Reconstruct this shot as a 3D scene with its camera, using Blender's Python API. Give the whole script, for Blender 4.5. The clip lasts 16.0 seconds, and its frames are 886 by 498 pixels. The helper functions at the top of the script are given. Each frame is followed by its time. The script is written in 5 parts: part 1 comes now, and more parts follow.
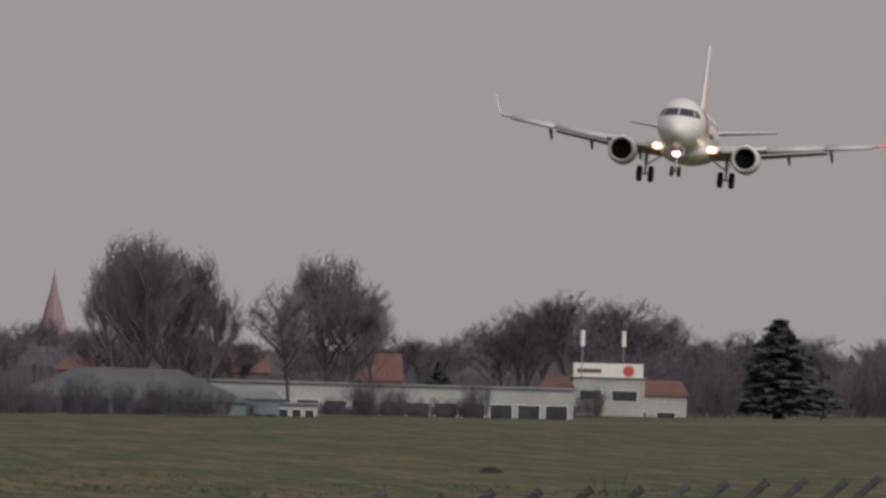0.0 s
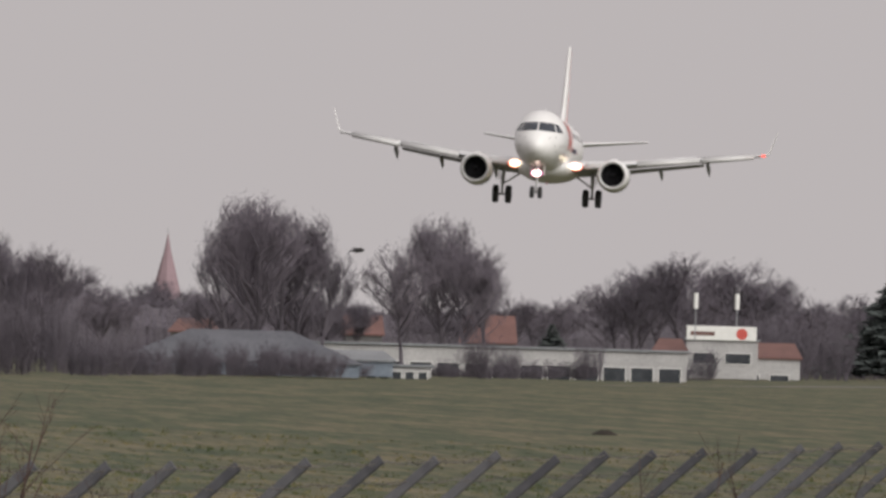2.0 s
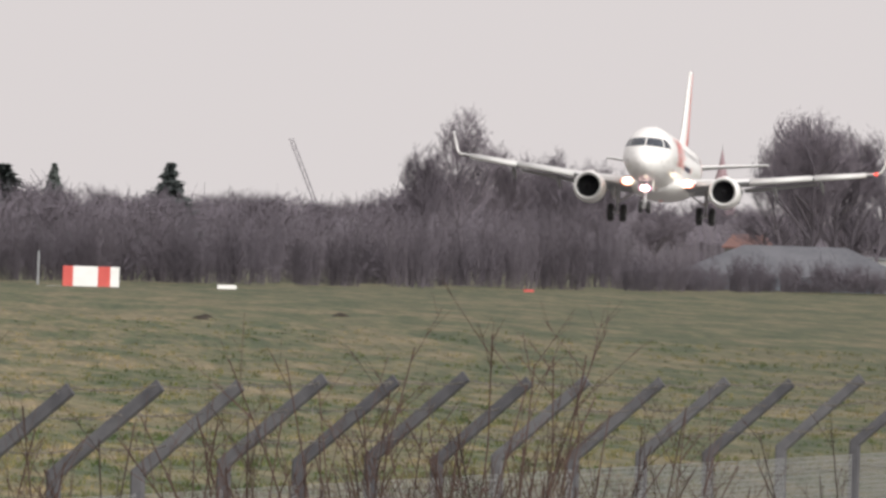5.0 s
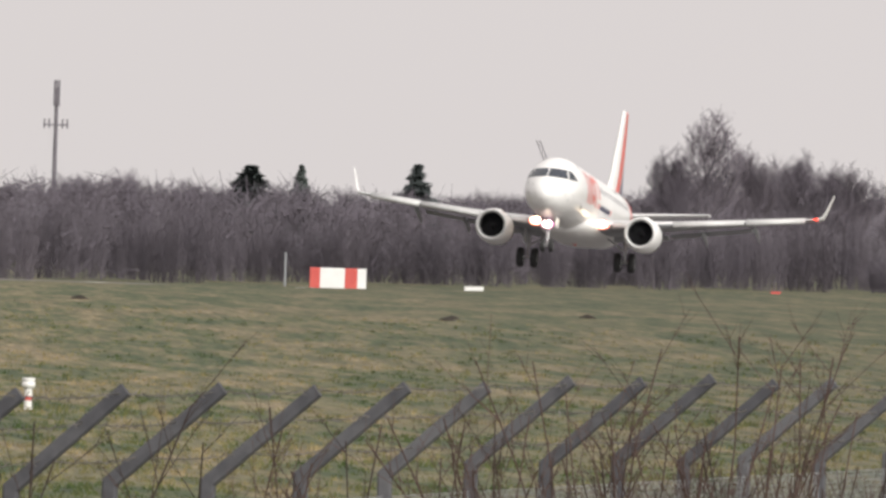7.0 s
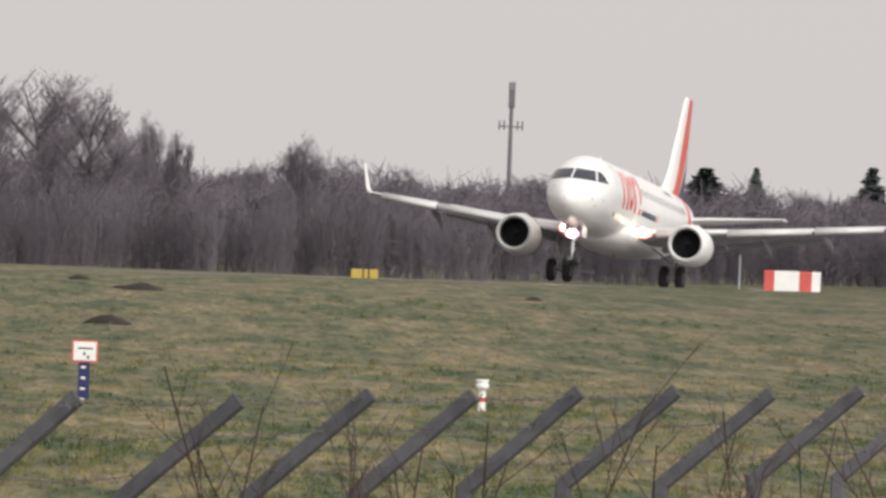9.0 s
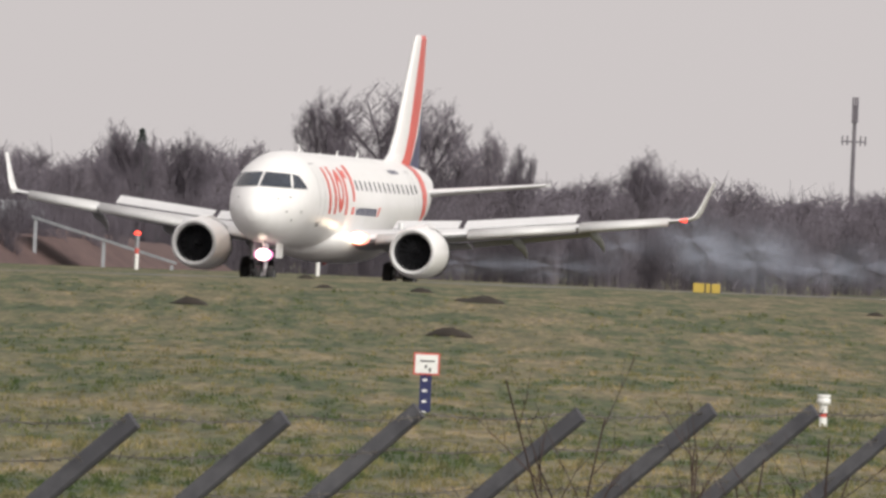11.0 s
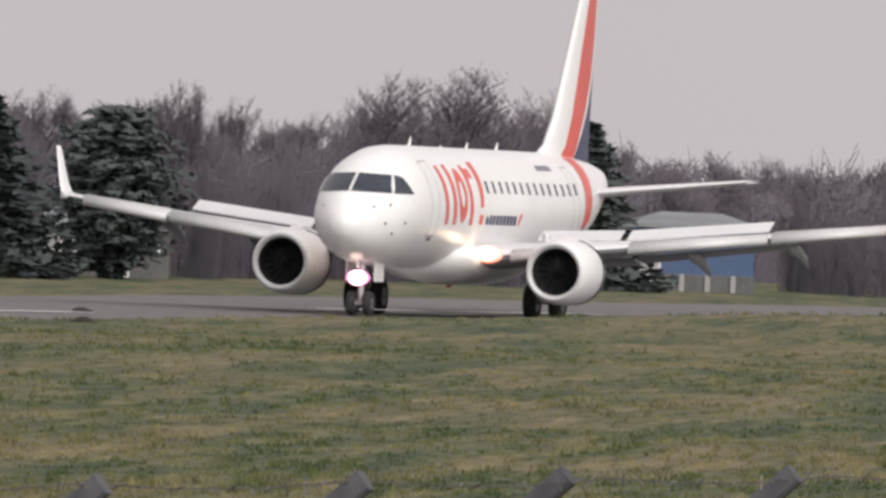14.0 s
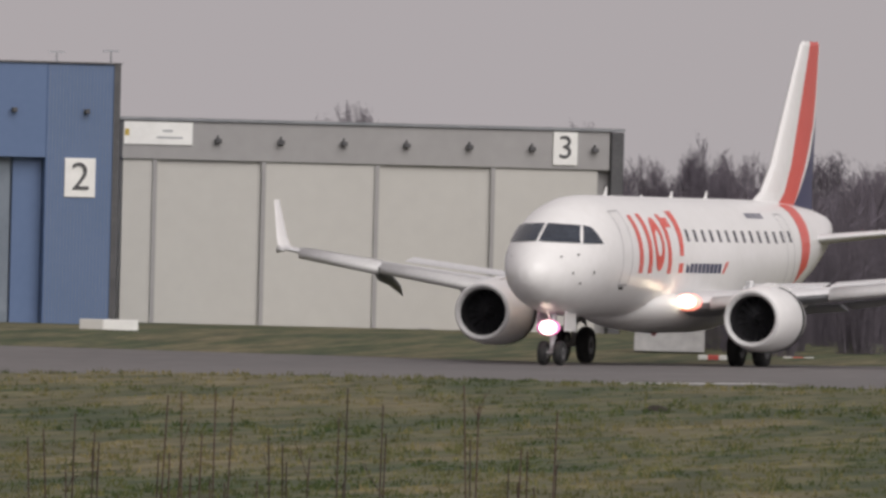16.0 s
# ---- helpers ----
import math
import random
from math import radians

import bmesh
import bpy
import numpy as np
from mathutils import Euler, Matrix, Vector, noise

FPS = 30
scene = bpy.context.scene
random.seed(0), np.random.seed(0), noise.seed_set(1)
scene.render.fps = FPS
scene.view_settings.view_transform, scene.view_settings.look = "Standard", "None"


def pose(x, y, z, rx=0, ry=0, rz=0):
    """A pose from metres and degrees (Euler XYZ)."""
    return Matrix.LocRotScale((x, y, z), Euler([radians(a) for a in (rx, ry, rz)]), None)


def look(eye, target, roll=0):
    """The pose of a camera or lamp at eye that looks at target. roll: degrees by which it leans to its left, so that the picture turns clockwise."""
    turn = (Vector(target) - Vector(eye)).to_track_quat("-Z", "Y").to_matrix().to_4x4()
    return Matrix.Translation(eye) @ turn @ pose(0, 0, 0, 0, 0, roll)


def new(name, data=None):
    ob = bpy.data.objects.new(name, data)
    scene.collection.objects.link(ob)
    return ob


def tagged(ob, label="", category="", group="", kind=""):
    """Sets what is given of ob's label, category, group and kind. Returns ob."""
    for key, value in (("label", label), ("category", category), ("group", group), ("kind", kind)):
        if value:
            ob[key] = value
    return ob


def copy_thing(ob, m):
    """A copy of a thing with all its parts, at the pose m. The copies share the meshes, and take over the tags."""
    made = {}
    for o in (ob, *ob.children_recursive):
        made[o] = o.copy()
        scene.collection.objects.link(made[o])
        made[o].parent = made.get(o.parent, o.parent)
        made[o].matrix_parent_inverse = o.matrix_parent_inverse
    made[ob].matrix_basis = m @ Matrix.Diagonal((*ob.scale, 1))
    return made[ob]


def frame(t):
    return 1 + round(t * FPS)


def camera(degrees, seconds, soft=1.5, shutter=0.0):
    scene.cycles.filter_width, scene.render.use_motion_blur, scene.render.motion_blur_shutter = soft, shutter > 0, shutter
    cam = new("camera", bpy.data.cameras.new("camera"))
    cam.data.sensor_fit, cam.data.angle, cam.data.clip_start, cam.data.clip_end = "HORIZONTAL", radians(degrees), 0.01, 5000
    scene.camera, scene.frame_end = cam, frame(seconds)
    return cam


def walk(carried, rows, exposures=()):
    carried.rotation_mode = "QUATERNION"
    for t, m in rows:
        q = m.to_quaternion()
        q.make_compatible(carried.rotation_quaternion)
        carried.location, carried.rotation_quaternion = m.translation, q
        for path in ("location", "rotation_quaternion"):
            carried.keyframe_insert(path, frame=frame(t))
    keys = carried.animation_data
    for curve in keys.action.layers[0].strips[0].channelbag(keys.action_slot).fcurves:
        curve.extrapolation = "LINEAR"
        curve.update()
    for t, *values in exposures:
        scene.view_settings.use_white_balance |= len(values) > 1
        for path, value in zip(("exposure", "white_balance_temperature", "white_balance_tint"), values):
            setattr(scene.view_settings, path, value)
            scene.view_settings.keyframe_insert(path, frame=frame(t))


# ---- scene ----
cam = camera(2.5, 16.0, soft=3.0)
EYE = Vector((0, 0, 3.2))
RUN = radians(10.75)                       # bearing of the runway, clockwise from +y
ALONG = Vector((math.sin(RUN), math.cos(RUN), 0))
ACROSS = Vector((-math.cos(RUN), math.sin(RUN), 0))


def bearing(az, r, z=0.0):
    """A place r metres off at az milliradians to the left of +y."""
    return Vector((-r * math.sin(az / 1000), r * math.cos(az / 1000), z))


def strip(s, p, z=0.0):
    """A place s metres along and p metres across the runway's direction."""
    v = ALONG * s + ACROSS * p
    return Vector((v.x, v.y, z))


def gaze(az, up, roll):
    d = bearing(az, 100 * math.cos(up / 1000), 100 * math.sin(up / 1000))
    return look(EYE, EYE + d, roll)


# seconds, bearing and upward tilt in milliradians, roll in degrees
PAN = [
    (0, -84.110, 6.151, 1.5),
    (0.5, -82.162, 3.117, 1.6),
    (1, -83.192, 2.867, 1.6),
    (1.5, -82.162, 3.340, 1.6),
    (2, -78.572, 4.147, 1.6),
    (2.5, -74.870, 3.980, 1.7),
    (3, -73.673, 3.117, 1.9),
    (3.5, -69.916, 1.614, 2.0),
    (4, -65.713, 0.529, 2.0),
    (4.5, -57.474, -0.557, 1.9),
    (7, -39.244, -1.113, 1.9),
    (7.5, -33.622, -1.753, 1.9),
    (8, -31.061, -1.447, 2.1),
    (8.5, -23.073, -1.670, 2.15),
    (11, 0.000, -1.781, 2.5),
    (11.5, 12.497, -1.614, 2.5),
    (12, 23.602, -1.586, 2.4),
    (12.5, 33.010, -1.614, 2.3),
    (13, 44.143, -1.698, 2.4),
    (13.5, 52.826, -1.419, 2.4),
    (14, 70.584, -2.254, 2.4),
    (14.5, 82.858, -3.006, 2.4),
    (15, 98.722, -3.368, 2.4),
    (15.5, 118.929, -1.197, 2.4),
    (16, 138.718, -0.584, 1.4),
]
EXPOSURE = [(0.0, -0.95), (0.5, -0.6), (1.0, -0.4), (1.5, -0.38), (2.5, -0.38), (3.0, -0.2), (3.5, -0.12), (4.5, 0.15), (7.0, 0.14), (8.5, 0.03),
            (11.0, -0.06), (12.5, -0.2), (14.0, -0.18), (14.5, -0.12), (15.0, -0.02), (15.5, -0.1), (16.0, -0.6)]
WHITE_POINT = [(0.0, 6520, 10), (3.0, 6450, 10), (7.0, 6520, 8), (8.5, 6500, 8), (11.0, 6520, 9), (13.5, 6400, 11), (16.0, 6420, 13)]


def kelvin(t):
    for (a, u, m), (b, v, n) in zip(WHITE_POINT, WHITE_POINT[1:]):
        if t <= b:
            f = (t - a) / (b - a)
            return u + (v - u) * f, m + (n - m) * f
    return WHITE_POINT[-1][1:]


walk(cam, [(t, gaze(a, u, r)) for t, a, u, r in PAN], [(t, e, *kelvin(t)) for t, e in EXPOSURE])

# ---- daylight: an overcast winter sky ----
world = bpy.data.worlds.new("overcast_sky")
scene.world = world
world.use_nodes = True
wn = world.node_tree
wn.nodes.clear()
sky = wn.nodes.new("ShaderNodeTexSky")
sky.sky_type = "NISHITA"
sky.sun_disc = False
sky.sun_elevation, sky.sun_rotation = radians(32), radians(148)
sky.dust_density, sky.air_density = 4.0, 1.5
grey = wn.nodes.new("ShaderNodeHueSaturation")
grey.inputs["Saturation"].default_value = 0.0
wn.links.new(sky.outputs[0], grey.inputs["Color"])
cloud = wn.nodes.new("ShaderNodeMix")
cloud.data_type = "RGBA"
cloud.inputs[0].default_value = 0.93
wn.links.new(grey.outputs[0], cloud.inputs[6])
cloud.inputs[7].default_value = (6.9, 6.4, 6.4, 1)
veil = wn.nodes.new("ShaderNodeTexNoise")
veil.inputs["Scale"].default_value = 3.0
veil.inputs["Detail"].default_value = 3.0
vr = wn.nodes.new("ShaderNodeMapRange")
vr.inputs[3].default_value, vr.inputs[4].default_value = 0.9, 1.08
wn.links.new(veil.outputs[0], vr.inputs[0])
bg = wn.nodes.new("ShaderNodeBackground")
mul = wn.nodes.new("ShaderNodeVectorMath")
mul.operation = "SCALE"
wn.links.new(cloud.outputs[2], mul.inputs[0])
wn.links.new(vr.outputs[0], mul.inputs["Scale"])
wn.links.new(mul.outputs[0], bg.inputs["Color"])
bg.inputs["Strength"].default_value = 0.1
wo = wn.nodes.new("ShaderNodeOutputWorld")
wn.links.new(bg.outputs[0], wo.inputs[0])

sun_data = bpy.data.lights.new("sun", "SUN")
sun_data.energy, sun_data.angle, sun_data.color = 3.4, radians(55), (1.0, 0.96, 0.9)
sun = new("sun", sun_data)
sun.rotation_euler = Euler((radians(58), 0, radians(32)))


# ---- materials ----
def mat(name, a, b=None, scale=1.0, rough=0.6, metal=0.0, bump=0.0, fine=0.0, spread=0.0, glow=None, power=0.0, stretch=None):
    m = bpy.data.materials.new(name)
    m.use_nodes = True
    nt = m.node_tree
    p = nt.nodes["Principled BSDF"]
    p.inputs["Roughness"].default_value, p.inputs["Metallic"].default_value = rough, metal
    p.inputs["Base Color"].default_value = (*a, 1)
    if glow:
        p.inputs["Emission Color"].default_value = (*glow, 1)
        p.inputs["Emission Strength"].default_value = power
    if b:
        co = nt.nodes.new("ShaderNodeTexCoord")
        mp = nt.nodes.new("ShaderNodeMapping")
        mp.inputs["Scale"].default_value = stretch or (1, 1, 1)
        nt.links.new(co.outputs["Object"], mp.inputs[0])
        n1 = nt.nodes.new("ShaderNodeTexNoise")
        n1.inputs["Scale"].default_value, n1.inputs["Detail"].default_value = scale, 6.0
        n2 = nt.nodes.new("ShaderNodeTexNoise")
        n2.inputs["Scale"].default_value, n2.inputs["Detail"].default_value = fine or scale * 9, 3.0
        nt.links.new(mp.outputs[0], n1.inputs[0])
        nt.links.new(mp.outputs[0], n2.inputs[0])
        mx = nt.nodes.new("ShaderNodeMath")
        mx.operation = "MULTIPLY_ADD"
        mx.inputs[1].default_value = 0.45
        nt.links.new(n2.outputs[0], mx.inputs[0])
        h = nt.nodes.new("ShaderNodeMath")
        h.operation = "MULTIPLY"
        h.inputs[1].default_value = 0.55
        nt.links.new(n1.outputs[0], h.inputs[0])
        nt.links.new(h.outputs[0], mx.inputs[2])
        fac = mx.outputs[0]
        if spread:
            oi = nt.nodes.new("ShaderNodeObjectInfo")
            ad = nt.nodes.new("ShaderNodeMath")
            ad.operation = "MULTIPLY_ADD"
            ad.inputs[1].default_value = spread
            nt.links.new(oi.outputs["Random"], ad.inputs[0])
            nt.links.new(fac, ad.inputs[2])
            sb = nt.nodes.new("ShaderNodeMath")
            sb.operation = "SUBTRACT"
            sb.inputs[1].default_value = spread / 2
            nt.links.new(ad.outputs[0], sb.inputs[0])
            fac = sb.outputs[0]
        r = nt.nodes.new("ShaderNodeValToRGB")
        r.color_ramp.elements[0].position, r.color_ramp.elements[1].position = 0.36, 0.64
        r.color_ramp.elements[0].color, r.color_ramp.elements[1].color = (*a, 1), (*b, 1)
        nt.links.new(fac, r.inputs[0])
        nt.links.new(r.outputs[0], p.inputs["Base Color"])
        if bump:
            bp = nt.nodes.new("ShaderNodeBump")
            bp.inputs["Strength"].default_value = bump
            nt.links.new(mx.outputs[0], bp.inputs["Height"])
            nt.links.new(bp.outputs[0], p.inputs["Normal"])
    return m


WHITE = mat("white_paint", (0.80, 0.795, 0.785), (0.86, 0.855, 0.85), 0.6, 0.28, fine=4)
PANEL = mat("panel_line", (0.36, 0.36, 0.37))
RED = mat("red_paint", (0.70, 0.085, 0.062), (0.76, 0.105, 0.078), 0.8, 0.3)
NAVY = mat("navy_paint", (0.02, 0.025, 0.09), (0.03, 0.035, 0.11), 0.8, 0.3)
LEAD = mat("leading_edge_metal", (0.54, 0.54, 0.54), (0.62, 0.62, 0.62), 1.0, 0.45, 0.1)
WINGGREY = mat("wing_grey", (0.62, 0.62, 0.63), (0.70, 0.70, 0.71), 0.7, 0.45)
# wing grey again, with the shade below the wing put into the colour
UNDER = mat("wing_grey_shaded", (0.30, 0.31, 0.33), (0.38, 0.39, 0.41), 0.7, 0.45)
DARK = mat("dark_metal", (0.025, 0.025, 0.028), (0.05, 0.05, 0.055), 3, 0.5, 0.4)
FAN = mat("fan_blade", (0.04, 0.04, 0.045), (0.09, 0.09, 0.1), 3, 0.4, 0.7)
TYRE = mat("tyre_rubber", (0.012, 0.012, 0.013), (0.03, 0.03, 0.03), 8, 0.8)
STRUT = mat("gear_strut", (0.45, 0.46, 0.47), (0.6, 0.6, 0.6), 5, 0.4, 0.3)
RIM = mat("wheel_rim", (0.10, 0.10, 0.105), (0.17, 0.17, 0.175), 5, 0.5, 0.3)
COCKPIT = mat("cockpit_glass", (0.02, 0.025, 0.035), (0.05, 0.06, 0.08), 1.5, 0.08)
CABIN = mat("cabin_window", (0.05, 0.055, 0.07), (0.09, 0.09, 0.11), 6, 0.15)
LAMP = mat("landing_light", (1, 0.95, 0.9), glow=(1.0, 0.84, 0.55), power=7)
# HALO and PINK: glow of added discs that imitate lens glare round lamps
HALO = mat("orange_glare", (0.9, 0.5, 0.5), glow=(1.0, 0.24, 0.13), power=1.3)
LAMP2 = mat("nose_lamp", (1, 0.8, 0.9), glow=(1.0, 0.80, 0.6), power=6)
PINK = mat("pink_glare", (0.9, 0.4, 0.7), glow=(1.0, 0.16, 0.50), power=0.85)
AMBER = mat("amber_lamp", (0.9, 0.4, 0.1), glow=(1.0, 0.16, 0.05), power=1.5)
BEACON = mat("red_light", (0.8, 0.05, 0.03), glow=(1.0, 0.08, 0.05), power=2.2)


# ---- mesh helpers ----
def mesh_of(name, bm, material, smooth=False):
    me = bpy.data.meshes.new(name)
    bmesh.ops.recalc_face_normals(bm, faces=bm.faces)
    bm.to_mesh(me)
    bm.free()
    for m in (material if isinstance(material, (list, tuple)) else [material]):
        me.materials.append(m)
    if smooth:
        for p in me.polygons:
            p.use_smooth = True
    return me


def part(name, bm, material, parent=None, label="", smooth=False, kind=""):
    ob = new(name, mesh_of(name, bm, material, smooth))
    if parent:
        ob.parent = parent
    return tagged(ob, label, kind=kind)


def share(name, me, parent, m):
    ob = new(name, me)
    ob.parent = parent
    ob.matrix_basis = m
    return ob


def holder(name, m=None):
    ob = new(name)
    if m:
        ob.matrix_basis = m
    return ob


def box(bm, x0, x1, y0, y1, z0, z1, m=None):
    vs = [bm.verts.new(Vector((x, y, z))) for x in (x0, x1) for y in (y0, y1) for z in (z0, z1)]
    if m:
        for v in vs:
            v.co = m @ v.co
    for f in ((0, 1, 3, 2), (4, 6, 7, 5), (0, 4, 5, 1), (2, 3, 7, 6), (0, 2, 6, 4), (1, 5, 7, 3)):
        bm.faces.new([vs[i] for i in f])


def bevelled(bm, w=0.02, seg=1):
    bmesh.ops.bevel(bm, geom=bm.edges[:], offset=w, segments=seg, affect="EDGES", clamp_overlap=True)
    return bm


def loft(bm, rings, cap=True, close=True):
    """Joins rings of equal count."""
    rows = [[bm.verts.new(p) for p in r] for r in rings]
    n = len(rows[0])
    for a, b in zip(rows, rows[1:]):
        for i in range(n if close else n - 1):
            j = (i + 1) % n
            bm.faces.new((a[i], a[j], b[j], b[i]))
    if cap:
        bm.faces.new(rows[0][::-1])
        bm.faces.new(rows[-1])
    return rows


def tube(bm, a, b, r0, r1=None, n=8, cap=True):
    a, b = Vector(a), Vector(b)
    r1 = r0 if r1 is None else r1
    d = (b - a).normalized()
    s = d.orthogonal().normalized()
    t = d.cross(s)
    ring = lambda c, r: [c + (s * math.cos(k * math.tau / n) + t * math.sin(k * math.tau / n)) * r for k in range(n)]
    loft(bm, [ring(a, r0), ring(b, r1)], cap)


def lathe(bm, profile, axis_y, axis_z, n=28, cap=False):
    """profile: (x, radius) along x about the line y, z."""
    loft(bm, [[Vector((x, axis_y + r * math.cos(k * math.tau / n), axis_z + r * math.sin(k * math.tau / n))) for k in range(n)] for x, r in profile], cap)


def lerp_table(rows, x):
    for a, b in zip(rows, rows[1:]):
        if x <= b[0]:
            f = (x - a[0]) / (b[0] - a[0])
            return [p + (q - p) * f for p, q in zip(a[1:], b[1:])]
    return list(rows[-1][1:])


def smooth(f):
    f = min(1.0, max(0.0, f))
    return f * f * (3 - 2 * f)


FIELD = [(-500, -0.1), (480, -0.12), (509, -0.13), (528, -0.12), (553, -0.03), (580, 0.2), (606, 0.2), (630, 0.18), (665, 0.26), (720, 0.28), (850, 0.2), (950, 0.0), (1100, -0.6), (5000, -0.6)]
RIDGE = [(-500, 0.1), (250, 0.5), (340, 0.66), (355, 0.58), (379, 0.4), (407, 0.3), (433, 0.36), (453, 0.5), (488, 0.78), (507, 0.9), (535, 1.03), (620, 1.0), (722, 0.78), (803, 0.62), (916, 0.66), (1014, 0.56), (1106, 0.42), (1300, 0.35), (5000, 0.0)]


def ground_z(s, p):
    """Level at the fence, a low swell of grass, then the strip with the runway."""
    field = lerp_table(FIELD, s)[0]
    ridge = lerp_table(RIDGE, s)[0]
    if p < 120:
        return ridge * smooth((p - 30) / 90)
    field -= 0.0078 * (min(38.0, max(0.0, p - 147)) - 32 * smooth((p - 192) / 16)) * (1 - smooth((s - 570) / 50))
    return field + (ridge - field) * (1 - smooth((p - 120) / 12))


# ---- ground, runway ----
GRASS = bpy.data.materials.new("winter_grass")
GRASS.use_nodes = True
nt = GRASS.node_tree
P = nt.nodes["Principled BSDF"]
P.inputs["Roughness"].default_value = 0.9
co = nt.nodes.new("ShaderNodeTexCoord")
mp = nt.nodes.new("ShaderNodeMapping")
mp.inputs["Rotation"].default_value = (0, 0, 0)
nt.links.new(co.outputs["Object"], mp.inputs[0])


def noise_node(scale, detail, sx, sy):
    m2 = nt.nodes.new("ShaderNodeMapping")
    m2.inputs["Scale"].default_value = (sx, sy, 1)
    nt.links.new(mp.outputs[0], m2.inputs[0])
    n = nt.nodes.new("ShaderNodeTexNoise")
    n.inputs["Scale"].default_value, n.inputs["Detail"].default_value = scale, detail
    nt.links.new(m2.outputs[0], n.inputs[0])
    return n


def ramp_node(source, stops):
    r = nt.nodes.new("ShaderNodeValToRGB")
    while len(r.color_ramp.elements) < len(stops):
        r.color_ramp.elements.new(0.5)
    for e, (pos, c) in zip(r.color_ramp.elements, stops):
        e.position, e.color = pos, (*c, 1)
    nt.links.new(source, r.inputs[0])
    return r


def blend_node(fac, a, b, mode="MIX"):
    m = nt.nodes.new("ShaderNodeMix")
    m.data_type, m.blend_type = "RGBA", mode
    if isinstance(fac, float):
        m.inputs[0].default_value = fac
    else:
        nt.links.new(fac, m.inputs[0])
    nt.links.new(a, m.inputs[6])
    nt.links.new(b, m.inputs[7])
    return m.outputs[2]


band = ramp_node(noise_node(0.3, 5, 1.0, 0.11).outputs[0], [(0.43, (0.040, 0.076, 0.018)), (0.5, (0.090, 0.108, 0.034)), (0.57, (0.24, 0.19, 0.105))])
patch = ramp_node(noise_node(1.0, 6, 1.0, 0.075).outputs[0], [(0.43, (0.034, 0.062, 0.013)), (0.49, (0.075, 0.098, 0.028)), (0.53, (0.165, 0.146, 0.066)), (0.58, (0.29, 0.23, 0.135))])
tuft = ramp_node(noise_node(3.2, 4, 1.0, 0.05).outputs[0], [(0.42, (0.028, 0.040, 0.012)), (0.5, (0.095, 0.097, 0.035)), (0.58, (0.27, 0.22, 0.13))])
speck = ramp_node(noise_node(8, 3, 1.0, 0.045).outputs[0], [(0.36, (0.52, 0.52, 0.52)), (0.64, (0.92, 0.92, 0.92))])
c = blend_node(0.5, band.outputs[0], patch.outputs[0])
c = blend_node(0.3, c, tuft.outputs[0])
c = blend_node(1.0, c, speck.outputs[0], "MULTIPLY")
# the sward is palest about the middle of the field
axes = nt.nodes.new("ShaderNodeSeparateXYZ")
nt.links.new(co.outputs["Object"], axes.inputs[0])
lush = nt.nodes.new("ShaderNodeMapRange")
lush.inputs[1].default_value, lush.inputs[2].default_value = 36.0, -24.0
nt.links.new(axes.outputs[0], lush.inputs[0])
sward = ramp_node(lush.outputs[0], [(0.0, (0.74, 0.77, 0.72)), (0.25, (0.86, 0.88, 0.84)), (0.48, (1.12, 1.09, 1.06)), (1.0, (0.86, 0.91, 0.78))])
c = blend_node(1.0, c, sward.outputs[0], "MULTIPLY")
nt.links.new(c, P.inputs["Base Color"])

bm = bmesh.new()
ss = [-400, -100, 0] + list(range(30, 1100, 10)) + list(range(1100, 1700, 50)) + [2000, 2600, 3400, 4800]
ps = [-4000, -1500, -500, -150, -60, -20] + list(range(0, 114, 6)) + [114, 117, 120, 123, 126, 129, 132, 147, 160, 172, 185, 192, 196, 200, 204, 208] + list(range(220, 300, 20)) + [400, 700, 1500, 4000]
rows = []
for s in ss:
    rows.append([bm.verts.new(strip(s, p, ground_z(s, p) + (0.05 * (noise.noise(Vector((s * 0.05, p * 0.09, 3)))) if 15 < p < 125 else 0))) for p in ps])
for a, b in zip(rows, rows[1:]):
    for i in range(len(ps) - 1):
        bm.faces.new((a[i], a[i + 1], b[i + 1], b[i]))
ground = part("ground", bm, GRASS, label="rough winter airfield grass, green and straw-brown in streaks", kind="structure", smooth=True)
ground["category"] = "ground"

# tussocks standing up from the grass, as one mass
TUFT = GRASS.copy()
TUFT.name = "grass_tussocks"
tt = TUFT.node_tree
pt = tt.nodes["Principled BSDF"]
src = pt.inputs["Base Color"].links[0].from_socket
geo = tt.nodes.new("ShaderNodeNewGeometry")
vary = tt.nodes.new("ShaderNodeValToRGB")
vary.color_ramp.elements.new(0.5)
for e_, (pos_, c_) in zip(vary.color_ramp.elements, ((0.0, (0.9, 0.95, 0.86)), (0.55, (1.15, 1.16, 1.1)), (1.0, (1.5, 1.42, 1.34)))):
    e_.position, e_.color = pos_, (*c_, 1)
tt.links.new(geo.outputs["Random Per Island"], vary.inputs[0])
tm = tt.nodes.new("ShaderNodeMix")
tm.data_type, tm.blend_type = "RGBA", "MULTIPLY"
tm.inputs[0].default_value = 1.0
tt.links.new(src, tm.inputs[6])
tt.links.new(vary.outputs[0], tm.inputs[7])
tt.links.new(tm.outputs[2], pt.inputs["Base Color"])
rg = np.random.default_rng(7)
N = 150000
az = rg.uniform(-0.112, 0.165, N)
drop = rg.uniform(0.0058, 0.032, N)
dist = 3.2 / drop
ss_, pp_ = dist * np.cos(az + RUN), dist * np.sin(az + RUN)
ru = rg.random((N, 13)).tolist()
ru = np.array(ru)
vs, fs = [], []
